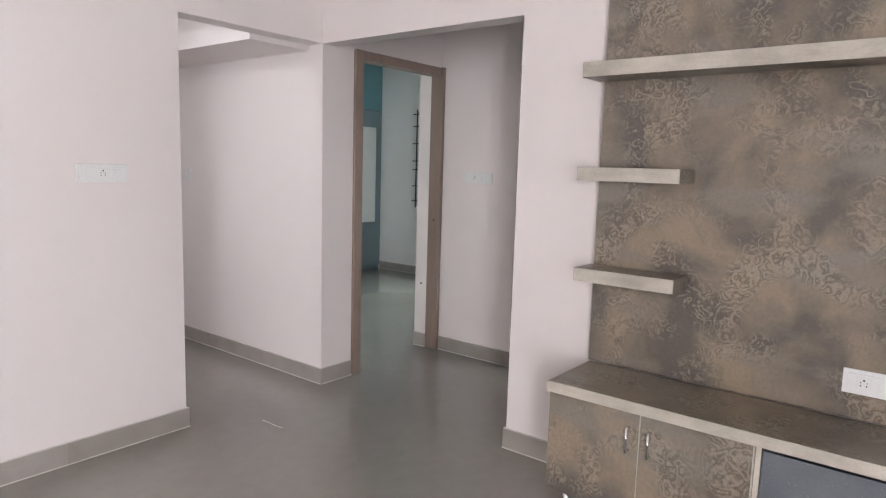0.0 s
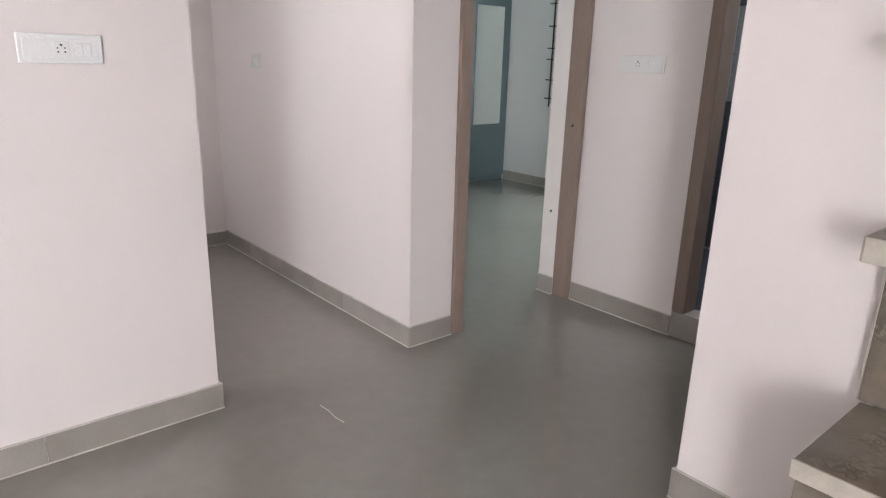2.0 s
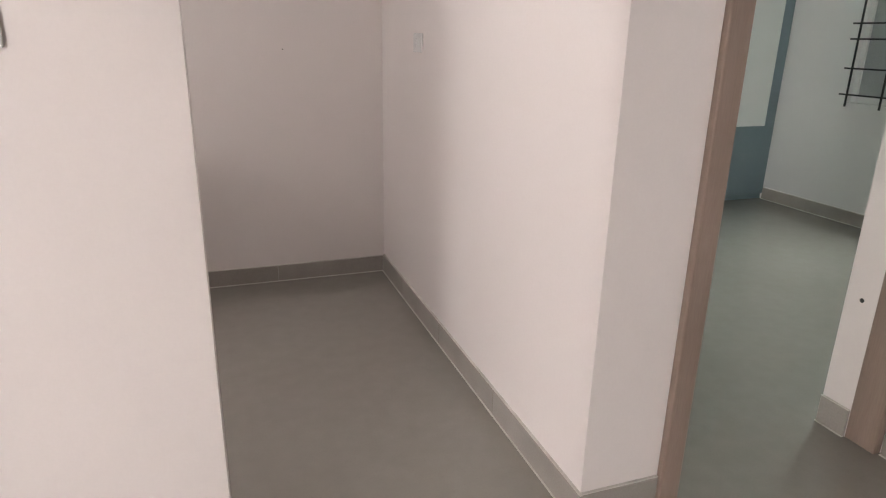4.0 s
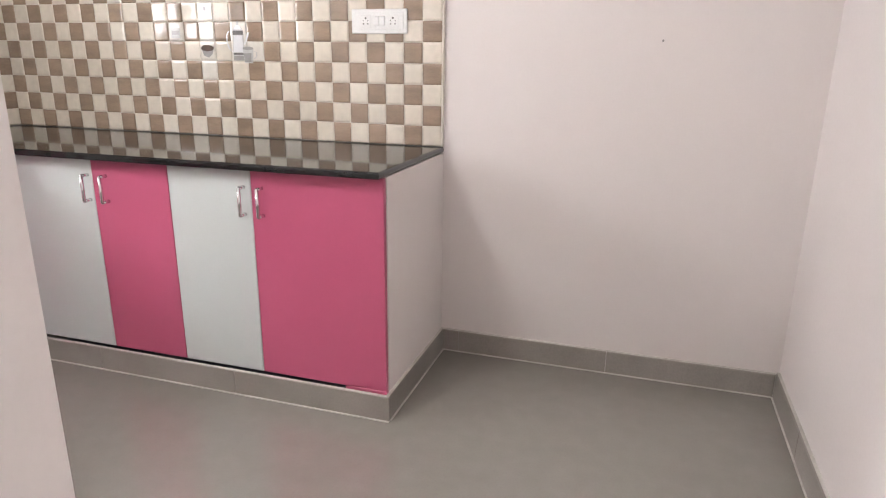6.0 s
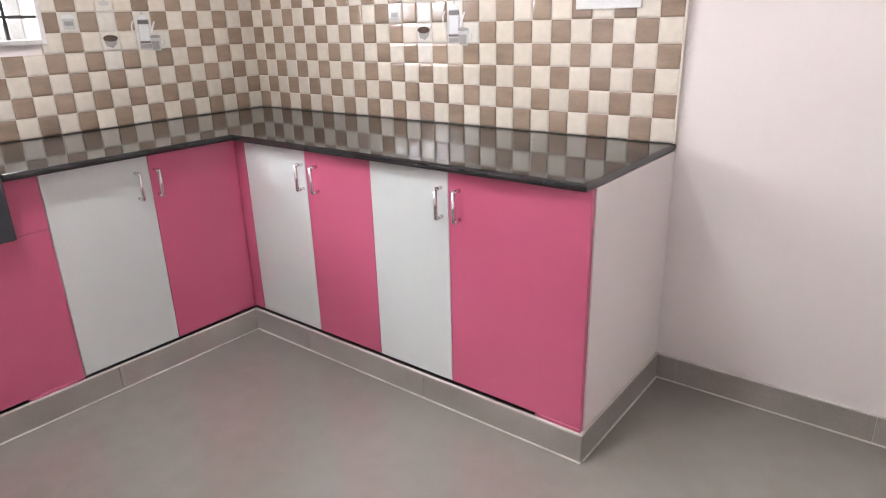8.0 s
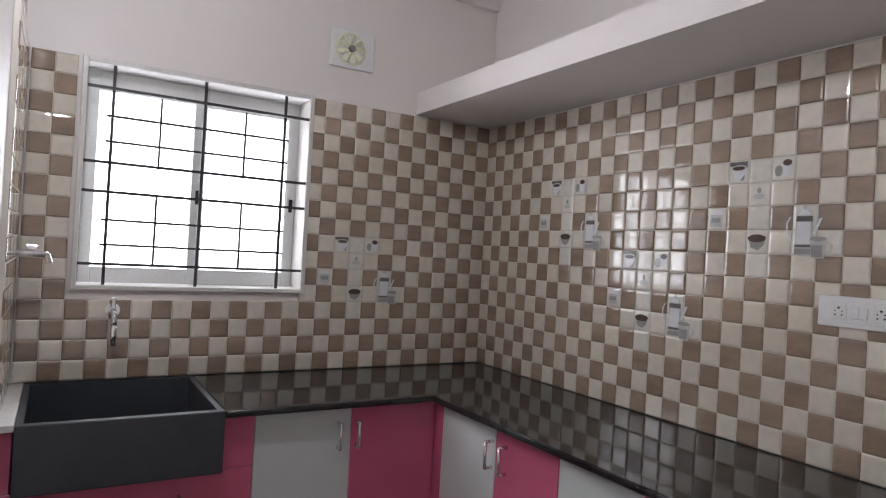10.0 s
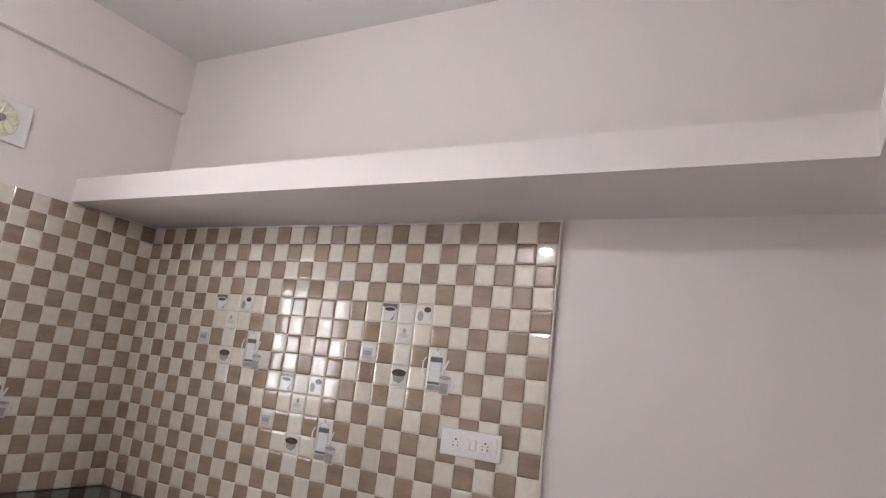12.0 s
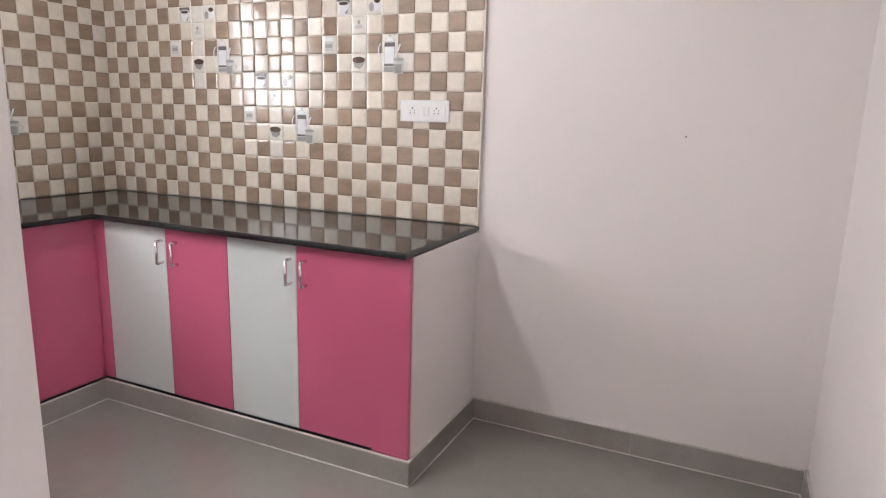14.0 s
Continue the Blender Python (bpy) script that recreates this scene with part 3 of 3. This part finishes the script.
def base_unit_x(y0, y1, doors, label, top=0.826, covers=()):
    ob = thing("base_cabinet", (-3.1, (y0 + y1) / 2, 0), label, "cabinet", "kitchen base cabinets")
    part("body", block((WIN_X, y0 + 0.001, 0.112), (-2.837, y1 - 0.001, top)), LIPPING, ob)
    # Set-back support again; its dark colour stands for the gap's shade.
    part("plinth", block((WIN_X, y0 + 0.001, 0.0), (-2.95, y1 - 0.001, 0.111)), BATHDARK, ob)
    if top < 0.7:
        part("side_panel", block((WIN_X, y0 + 0.001, 0.601), (-2.837, 0.178, 0.811)), LIPPING, ob)
    for a, b, z0, z1, mt, hy, hz in doors:
        d = part("door", block((-2.835, a + 0.001, z0), (-2.816, b - 0.001, z1), 0.0015), mt, ob, "pink laminate door" if mt is PINK else "white laminate door")
        if hy:
            part("handle", handle_x(-2.816, hy, hz - 0.092, hz), CHROME, d, "chrome bow handle", True)
    for a, b in covers:
        part("filler_strip", block((-2.836, a, 0.0885), (-2.815, b, 0.1015), 0.001), PINK, ob)


base_unit_y(-2.80, -2.08, [(-2.834, -2.757, PINK, 0), (-2.757, -2.402, PALEDOOR, -2.42), (-2.402, -2.076, PINK, -2.34)], "kitchen base cabinet with white and pink doors")
base_unit_y(-2.08, -1.31, [(-2.076, -1.75, PALEDOOR, -1.776), (-1.75, -1.279, PINK, -1.708)], "kitchen base cabinet with white and wide pink doors", (-1.43, -1.279))
base_unit_x(0.893, 1.614, [(0.893, 1.252, 0.102, 0.825, PALEDOOR, 1.2, 0.766), (1.252, 1.614, 0.102, 0.825, PINK, 1.273, 0.766)], "corner base cabinet with white and pink doors")
SPLIT = 0.644
base_unit_x(PART_Y + 0.002, 0.893, [(PART_Y + 0.002, 0.893, 0.102, SPLIT, PINK, 0.657, 0.573), (0.785, 0.893, SPLIT + 0.001, 0.825, PINK, 0, 0),
                                    (PART_Y + 0.002, 0.195, SPLIT + 0.001, 0.825, PINK, 0, 0)],
            "pink sink cabinet under black granite sink", 0.6, [(PART_Y + 0.01, 0.274), (0.713, 0.89)])

sink = thing("sink", (-3.05, 0.48, 0.63), "matt slate-black granite sink with a deep apron front", "sink")
part("apron", block((-2.80, 0.2, 0.646), (-2.768, 0.782, TOP + 0.002), 0.004, 2), SINKSTONE, sink)
part("wall", block((-3.39, 0.2, 0.646), (-3.365, 0.782, TOP - 0.001)), SINKSTONE, sink)
part("wall", block((-3.365, 0.2, 0.646), (-2.80, 0.22, TOP - 0.001)), SINKSTONE, sink)
part("wall", block((-3.365, 0.762, 0.646), (-2.80, 0.782, TOP - 0.001)), SINKSTONE, sink)
part("basin_floor", block((-3.365, 0.22, 0.646), (-2.80, 0.762, 0.668)), SINKSTONE, sink)
part("drain", rod(bmesh.new(), (-3.08, 0.48, 0.668), (-3.08, 0.48, 0.672), 0.04, 20), CHROME, sink)
whole("sink_ledge", block((WIN_X, PART_Y, 0.827), (-2.80, 0.198, TOP - 0.002), 0.002), MARBLE, "narrow pale stone ledge beside the sink", "ledge")
whole("sink_ledge", block((WIN_X, 0.2, 0.602), (-3.392, 0.782, TOP - 0.002), 0.002), GRANITE, "narrow black granite ledge behind the sink", "ledge")

# window with stone surround, sliding sashes and iron grille
kwin = thing("window_1", (WIN_X, 0.78, 1.2), "white sliding kitchen window with black iron grille", "window", kind="structure")
for a, b in (((0.325, 1.195), (0.345, 2.085)), ((1.218, 1.195), (1.238, 2.085)), ((0.345, 1.195), (1.218, 1.215)), ((0.345, 2.065), (1.218, 2.085))):
    part("surround", block((WIN_X - 0.14, a[0], a[1]), (WIN_X + 0.022, b[0], b[1]), 0.003), MARBLE, kwin, "white stone surround")
for y0, y1, x in ((0.347, 0.80, -3.52), (0.765, 1.216, -3.545)):
    for a, b in (((y0, 1.217), (y0 + 0.045, 2.063)), ((y1 - 0.045, 1.217), (y1, 2.063)), ((y0 + 0.045, 1.217), (y1 - 0.045, 1.28)), ((y0 + 0.045, 1.985), (y1 - 0.045, 2.063))):
        part("sash", block((x - 0.011, a[0], a[1]), (x + 0.011, b[0], b[1]), 0.002), ALUMINIUM, kwin)
    g = part("pane", block((x - 0.002, y0 + 0.045, 1.28), (x + 0.002, y1 - 0.045, 1.985)), GLASS, kwin)
    g.visible_shadow = False
    part("latch", block((x + 0.011, y1 - 0.028, 1.56), (x + 0.02, y1 - 0.012, 1.62), 0.002), HOLE, kwin)
for y in (0.436, 0.775, 1.113):
    part("grille_bar", block((WIN_X - 0.005, y - 0.0055, 1.205), (WIN_X + 0.006, y + 0.0055, 2.075)), BLACKBAR, kwin)
for z in (1.975, 1.688, 1.575, 1.296):
    part("grille_bar", block((WIN_X + 0.0065, 0.34, z - 0.0055), (WIN_X + 0.0165, 1.22, z + 0.0055)), BLACKBAR, kwin)
for z in (1.868, 1.77, 1.467, 1.371):
    part("grille_bar", block((WIN_X + 0.0065, 0.415, z - 0.0045), (WIN_X + 0.0145, 1.128, z + 0.0045)), BLACKBAR, kwin)
for y in (0.609, 0.944):
    for z0, z1 in ((1.68, 1.965), (1.295, 1.58)):
        part("grille_bar", block((WIN_X - 0.003, y - 0.004, z0), (WIN_X + 0.006, y + 0.004, z1)), BLACKBAR, kwin)

vent = thing("exhaust_vent", (WIN_X, 1.395, 2.33), "white square vent plate with yellowish rotor, coloured pale as if daylit", "vent")
vp = block((WIN_X, 1.298, 2.242), (WIN_X + 0.018, 1.515, 2.422), 0.004, 2)
part("plate", vp, PLASTIC, vent)
ring = bmesh.new()
for k in range(24):
    a0, a1 = 2 * math.pi * k / 24, 2 * math.pi * (k + 1) / 24
    rod(ring, (WIN_X + 0.02, 1.395 + 0.07 * math.cos(a0), 2.33 + 0.07 * math.sin(a0)), (WIN_X + 0.02, 1.395 + 0.07 * math.cos(a1), 2.33 + 0.07 * math.sin(a1)), 0.006, 6)
part("ring", ring, CRYSTAL, vent)
for k in range(9):
    a = 2 * math.pi * k / 9
    blade = block((-0.004, 0.016, -0.013), (0.004, 0.066, 0.013), 0.002)
    bmesh.ops.transform(blade, verts=blade.verts, matrix=Matrix.Translation((WIN_X + 0.026, 1.395, 2.33)) @ Matrix.Rotation(a, 4, "X") @ Matrix.Rotation(0.5, 4, "Y"))
    part("blade", blade, CRYSTAL, vent)
part("hub", rod(bmesh.new(), (WIN_X + 0.018, 1.395, 2.33), (WIN_X + 0.042, 1.395, 2.33), 0.014, 16), PRINTGREY, vent)

tap = thing("wall_tap", (WIN_X, 0.475, 1.12), "chrome wall tap with hanging spout over the sink", "tap")
part("flange", rod(bmesh.new(), (WIN_X + 0.012, 0.475, 1.12), (WIN_X + 0.024, 0.475, 1.12), 0.026, 18), CHROME, tap, smooth=False)
part("body", bent(bmesh.new(), [(WIN_X + 0.02, 0.475, 1.12), (WIN_X + 0.075, 0.475, 1.12)], 0.014, 14), CHROME, tap)
part("lever", block((WIN_X + 0.055, 0.468, 1.13), (WIN_X + 0.07, 0.482, 1.172), 0.003, 2), CHROME, tap)
part("spout", bent(bmesh.new(), [(WIN_X + 0.075, 0.475, 1.12), (WIN_X + 0.105, 0.475, 1.105), (WIN_X + 0.115, 0.475, 1.07), (WIN_X + 0.115, 0.475, 0.995)], 0.011, 12), CHROME, tap, smooth=True)
tap2 = thing("bib_tap", (-3.2, PART_Y + 0.012, 1.33), "small chrome bib tap on checkered tiles", "tap")
part("body", bent(bmesh.new(), [(-3.2, PART_Y + 0.012, 1.33), (-3.2, PART_Y + 0.11, 1.33), (-3.2, PART_Y + 0.12, 1.30)], 0.011, 12), CHROME, tap2)
part("lever", block((-3.206, PART_Y + 0.05, 1.342), (-3.194, PART_Y + 0.085, 1.362), 0.003, 2), CHROME, tap2)

lamp = thing("wall_lamp", (-2.07, PART_Y, 2.43), "lit bulb in a white wall holder", "lamp")
part("base", rod(bmesh.new(), (-2.07, PART_Y, 2.43), (-2.07, PART_Y + 0.025, 2.43), 0.045, 20), PLASTIC, lamp)
part("holder", rod(bmesh.new(), (-2.07, PART_Y + 0.025, 2.43), (-2.07, PART_Y + 0.065, 2.44), 0.02, 14), PLASTIC, lamp)
bulb_bm = bmesh.new()
bmesh.ops.create_uvsphere(bulb_bm, u_segments=16, v_segments=10, radius=0.034, matrix=Matrix.Translation((-2.07, PART_Y + 0.1, 2.448)))
part("bulb", bulb_bm, BULB, lamp, "glowing bulb", True)

nail = thing("wall_nail", (-0.508, END_Y, 1.242), "small dark nail in the pink wall", "nail")
part("shank", rod(bmesh.new(), (-0.508, END_Y, 1.242), (-0.508, END_Y - 0.018, 1.244), 0.0022, 8), BLACKBAR, nail)
part("head", rod(bmesh.new(), (-0.508, END_Y - 0.018, 1.244), (-0.508, END_Y - 0.02, 1.244), 0.0036, 10), PRINTGREY, nail)
straw = bent(bmesh.new(), [(-0.603, -0.215, 0.002), (-0.598, -0.27, 0.0022), (-0.602, -0.33, 0.0021), (-0.594, -0.38, 0.002)], 0.0018, 6)
whole("broom_straw", straw, LIPPING, "thin pale straw lying on the floor", "straw")

# ---- checkered tiles, last ----
CW, RH = 0.0755, 0.0766
random.seed(4)


def tile_mesh(name, material, w=CW - 0.0016, h=RH - 0.0016):
    """A pillowed glazed square that faces -y, its back in the plane y = 0."""
    bm = bmesh.new()
    rings = []
    for inset, d in ((0, 0), (0, 0.0045), (0.003, 0.0066), (0.009, 0.0074)):
        rings.append([bm.verts.new((sx * (w / 2 - inset), -d, sz * (h / 2 - inset))) for sx, sz in ((-1, -1), (1, -1), (1, 1), (-1, 1))])
    for p, q in zip(rings, rings[1:]):
        for i in range(4):
            bm.faces.new((p[i], p[(i + 1) % 4], q[(i + 1) % 4], q[i]))
    bm.faces.new(rings[-1])
    return mesh_of(name, bm, material)


TILES = {True: tile_mesh("brown_tile", BROWN), False: tile_mesh("cream_tile", CREAM), None: tile_mesh("pale_tile", PALE)}


def motif_cells(c0, k0):
    """Cells of one coffee picture that are pale all over."""
    return {(c0 + 3, k0 + 3), (c0 + 1, k0 + 3), (c0 + 2, k0 + 3), (c0 + 2, k0 + 2), (c0 + 2, k0 + 1), (c0 + 2, k0), (c0 + 2, k0 - 1), (c0 + 4, k0 + 1), (c0, k0), (c0, k0 + 1), (c0 - 1, k0)}


def backsplash(name, place, turn, columns, rows, pale, skip, separate, label):
    """Rows of squares that start at the lower right corner when seen from the room; column c grows to the left."""
    grid = Matrix.Translation(place) @ Matrix.Rotation(turn, 4, "Z")
    bm = bmesh.new()
    for c in range(columns):
        for k in range(rows):
            if not skip(c, k):
                slab(bm, (-(c + 1) * CW, 0.0005, k * RH), (-c * CW, 0.015, (k + 1) * RH))
    bmesh.ops.transform(bm, verts=bm.verts, matrix=grid)
    base = whole(name, bm, TILEGROUT, label, "wall tiles", "structure")
    verts, faces, slots, count = [], [], [], 0
    for c in range(columns):
        for k in range(rows):
            if skip(c, k):
                continue
            kind = None if (c, k) in pale else (c + k) % 2 == 1
            m = grid @ Matrix.Translation((-(c + 0.5) * CW, 0.004, (k + 0.5) * RH)) @ Matrix.Rotation(random.gauss(0, 0.0035), 4, "X") @ Matrix.Rotation(random.gauss(0, 0.0035), 4, "Z")
            if separate(c, k) and count < 300:
                t = new("tile", TILES[kind])
                t.parent = base
                t.matrix_basis = m
                count += 1
            else:
                s = len(verts)
                verts += [m @ v.co for v in TILES[kind].vertices]
                for p in TILES[kind].polygons:
                    faces.append([s + i for i in p.vertices])
                    slots.append({False: 0, True: 1, None: 2}[kind])
    if verts:
        me = bpy.data.meshes.new("tile_field")
        me.from_pydata(verts, [], faces)
        for mt in (CREAM, BROWN, PALE):
            me.materials.append(mt)
        me.polygons.foreach_set("material_index", slots)
        t = new("tile_field", me)
        t.parent = base
        tagged(t, kind="stuff")
    return base, grid


def flat(points, grid, depth, thick=0.0008):
    """A thin printed shape from an outline in the wall's plane."""
    bm = bmesh.new()
    front = [bm.verts.new((x, -depth - thick, z)) for x, z in points]
    back = [bm.verts.new((x, -depth, z)) for x, z in points]
    bm.faces.new(front)
    for i in range(len(points)):
        j = (i + 1) % len(points)
        bm.faces.new((front[i], back[i], back[j], front[j]))
    bmesh.ops.transform(bm, verts=bm.verts, matrix=grid)
    return bm


def oval(x, z, a, b, n=14):
    return [(x + a * math.cos(2 * math.pi * i / n), z + b * math.sin(2 * math.pi * i / n)) for i in range(n)]


def coffee_print(base, grid, c0, k0):
    def centre(dc, dk):
        return -(c0 + dc + 0.5) * CW, (k0 + dk + 0.5) * RH

    def put(name, points, mt, depth=0.0036):
        part(name, flat(points, grid, depth), mt, base)

    def curve(name, points, width, mt, depth):
        for (ax, az), (bx, bz) in zip(points, points[1:]):
            put(name, [(ax, az), (bx, bz), (bx + width, bz), (ax + width, az)], mt, depth)

    x, z = centre(0, 0)
    z += RH / 2
    put("print_pot", [(x - 0.028, z - 0.074), (x + 0.028, z - 0.074), (x + 0.025, z + 0.04), (x + 0.014, z + 0.058), (x - 0.014, z + 0.058), (x - 0.025, z + 0.04)], PRINTLIGHT)
    put("print_glass", [(x - 0.023, z - 0.042), (x + 0.021, z - 0.042), (x + 0.02, z + 0.024), (x - 0.021, z + 0.024)], PRINTWHITE, 0.0046)
    put("print_band", [(x - 0.028, z - 0.072), (x + 0.028, z - 0.072), (x + 0.027, z - 0.056), (x - 0.027, z - 0.056)], PRINTGREY, 0.0046)
    put("print_band", [(x - 0.027, z - 0.052), (x + 0.027, z - 0.052), (x + 0.026, z - 0.044), (x - 0.026, z - 0.044)], PRINTDARK, 0.0046)
    put("print_band", [(x - 0.025, z + 0.026), (x + 0.025, z + 0.026), (x + 0.024, z + 0.042), (x - 0.024, z + 0.042)], PRINTDARK, 0.0046)
    put("print_lid", [(x - 0.02, z + 0.046), (x + 0.02, z + 0.046), (x + 0.008, z + 0.062), (x - 0.008, z + 0.062)], PRINTWHITE, 0.0046)
    put("print_knob", oval(x, z + 0.07, 0.006, 0.009), PRINTLIGHT)
    curve("print_handle", [(x - 0.03, z + 0.042), (x - 0.046, z + 0.04), (x - 0.056, z + 0.022), (x - 0.056, z - 0.006), (x - 0.046, z - 0.03), (x - 0.032, z - 0.04)], 0.006, PRINTWHITE, 0.0046)
    curve("print_spout", [(x + 0.024, z - 0.012), (x + 0.036, z + 0.012), (x + 0.046, z + 0.036)], 0.008, PRINTWHITE, 0.0046)
    gx = x + 0.044
    put("print_cup", [(gx - 0.019, z - 0.084), (gx + 0.019, z - 0.084), (gx + 0.025, z - 0.026), (gx - 0.025, z - 0.026)], PRINTLIGHT, 0.0050)
    put("print_cup_shade", [(gx - 0.017, z - 0.08), (gx + 0.012, z - 0.08), (gx + 0.014, z - 0.045), (gx - 0.021, z - 0.045)], PRINTGREY, 0.0060)
    put("print_cup_rim", oval(gx, z - 0.026, 0.025, 0.007), PRINTGREY, 0.0066)
    curve("print_cup_handle", [(gx + 0.024, z - 0.036), (gx + 0.036, z - 0.042), (gx + 0.036, z - 0.058), (gx + 0.022, z - 0.068)], 0.005, PRINTLIGHT, 0.0056)
    x, z = centre(3, 3)
    put("print_cup_back", [(x - 0.034, z + 0.034), (x + 0.03, z + 0.034), (x + 0.03, z + 0.012), (x - 0.034, z + 0.022)], PRINTDARK)
    put("print_cup", [(x - 0.012, z - 0.03), (x + 0.022, z - 0.03), (x + 0.03, z + 0.014), (x - 0.026, z + 0.014)], PRINTWHITE, 0.0046)
    put("print_coffee", oval(x + 0.001, z + 0.014, 0.028, 0.01), PRINTLIGHT, 0.0056)
    put("print_coffee", oval(x + 0.001, z + 0.013, 0.023, 0.0065), PRINTBROWN, 0.0066)
    put("print_cup_shade", [(x + 0.006, z - 0.028), (x + 0.02, z - 0.028), (x + 0.024, z - 0.008)], PRINTGREY, 0.0056)
    x, z = centre(2, 0)
    put("print_bowl", [(x - 0.03, z + 0.014), (x - 0.02, z - 0.018), (x + 0.004, z - 0.026), (x + 0.022, z - 0.012), (x + 0.032, z + 0.018)], PRINTGREY)
    put("print_coffee", oval(x, z + 0.012, 0.031, 0.013), PRINTBROWN, 0.0046)
    x, z = centre(1, 3)
    put("print_bean", oval(x + 0.014, z + 0.018, 0.015, 0.01), PRINTBROWN, 0.0046)
    put("print_cup", [(x + 0.002, z - 0.024), (x + 0.024, z - 0.02), (x + 0.03, z + 0.016), (x - 0.001, z + 0.014)], PRINTWHITE)
    put("print_bean", oval(x - 0.014, z - 0.006, 0.012, 0.018), PRINTGREY)
    x, z = centre(2, 2)
    put("print_crest", oval(x, z - 0.006, 0.02, 0.009), PRINTLIGHT)
    put("print_crest", oval(x, z + 0.013, 0.007, 0.009), PRINTGREY)
    x, z = centre(4, 1)
    put("print_box", [(x - 0.024, z - 0.026), (x + 0.022, z - 0.026), (x + 0.022, z + 0.014), (x - 0.024, z + 0.014)], PRINTLIGHT)
    put("print_box_band", [(x - 0.018, z - 0.012), (x + 0.016, z - 0.012), (x + 0.016, z + 0.004), (x - 0.018, z + 0.004)], PRINTGREY, 0.0046)
    put("print_box_lid", [(x - 0.026, z + 0.015), (x + 0.024, z + 0.015), (x + 0.018, z + 0.028), (x - 0.02, z + 0.028)], PRINTWHITE)


Z0 = TOP + 0.002
end_motifs = [(5, 8), (17, 8), (11, 4)]
pale_end = set().union(*(motif_cells(c, k) for c, k in end_motifs))
end_tiles, end_grid = backsplash("backsplash_end", (-1.283, END_Y - 0.0155, Z0), 0, 28, 16, pale_end, lambda c, k: False, lambda c, k: c < 18,
                                 "glossy cream and brown checkered kitchen wall tiles")
for c, k in end_motifs:
    coffee_print(end_tiles, end_grid, c, k)
part("tile_trim", block((-1.2825, END_Y - 0.017, TOP), (-1.277, END_Y, Z0 + 16 * RH), 0.001), TILEGROUT, end_tiles)

def at_window(c, k):
    y0, y1 = END_Y - 0.016 - (c + 1) * CW, END_Y - 0.016 - c * CW
    return y1 > 0.325 and y0 < 1.235 and Z0 + (k + 1) * RH > 1.2 and Z0 + k * RH < 2.08 and (y0 + y1) / 2 < 1.245 and (y0 + y1) / 2 > 0.315 and Z0 + (k + 0.6) * RH > 1.195


win_tiles, win_grid = backsplash("backsplash_window", (WIN_X + 0.0155, END_Y - 0.016, Z0), radians(90), 27, 16, motif_cells(7, 4), at_window, lambda c, k: True,
                                 "glossy checkered kitchen tiles round the window")
coffee_print(win_tiles, win_grid, 7, 4)
backsplash("backsplash_partition", (WIN_X + 0.016, PART_Y + 0.0155, Z0), radians(180), 8, 16, set(), lambda c, k: False, lambda c, k: True,
           "glossy checkered kitchen tiles beside the sink")
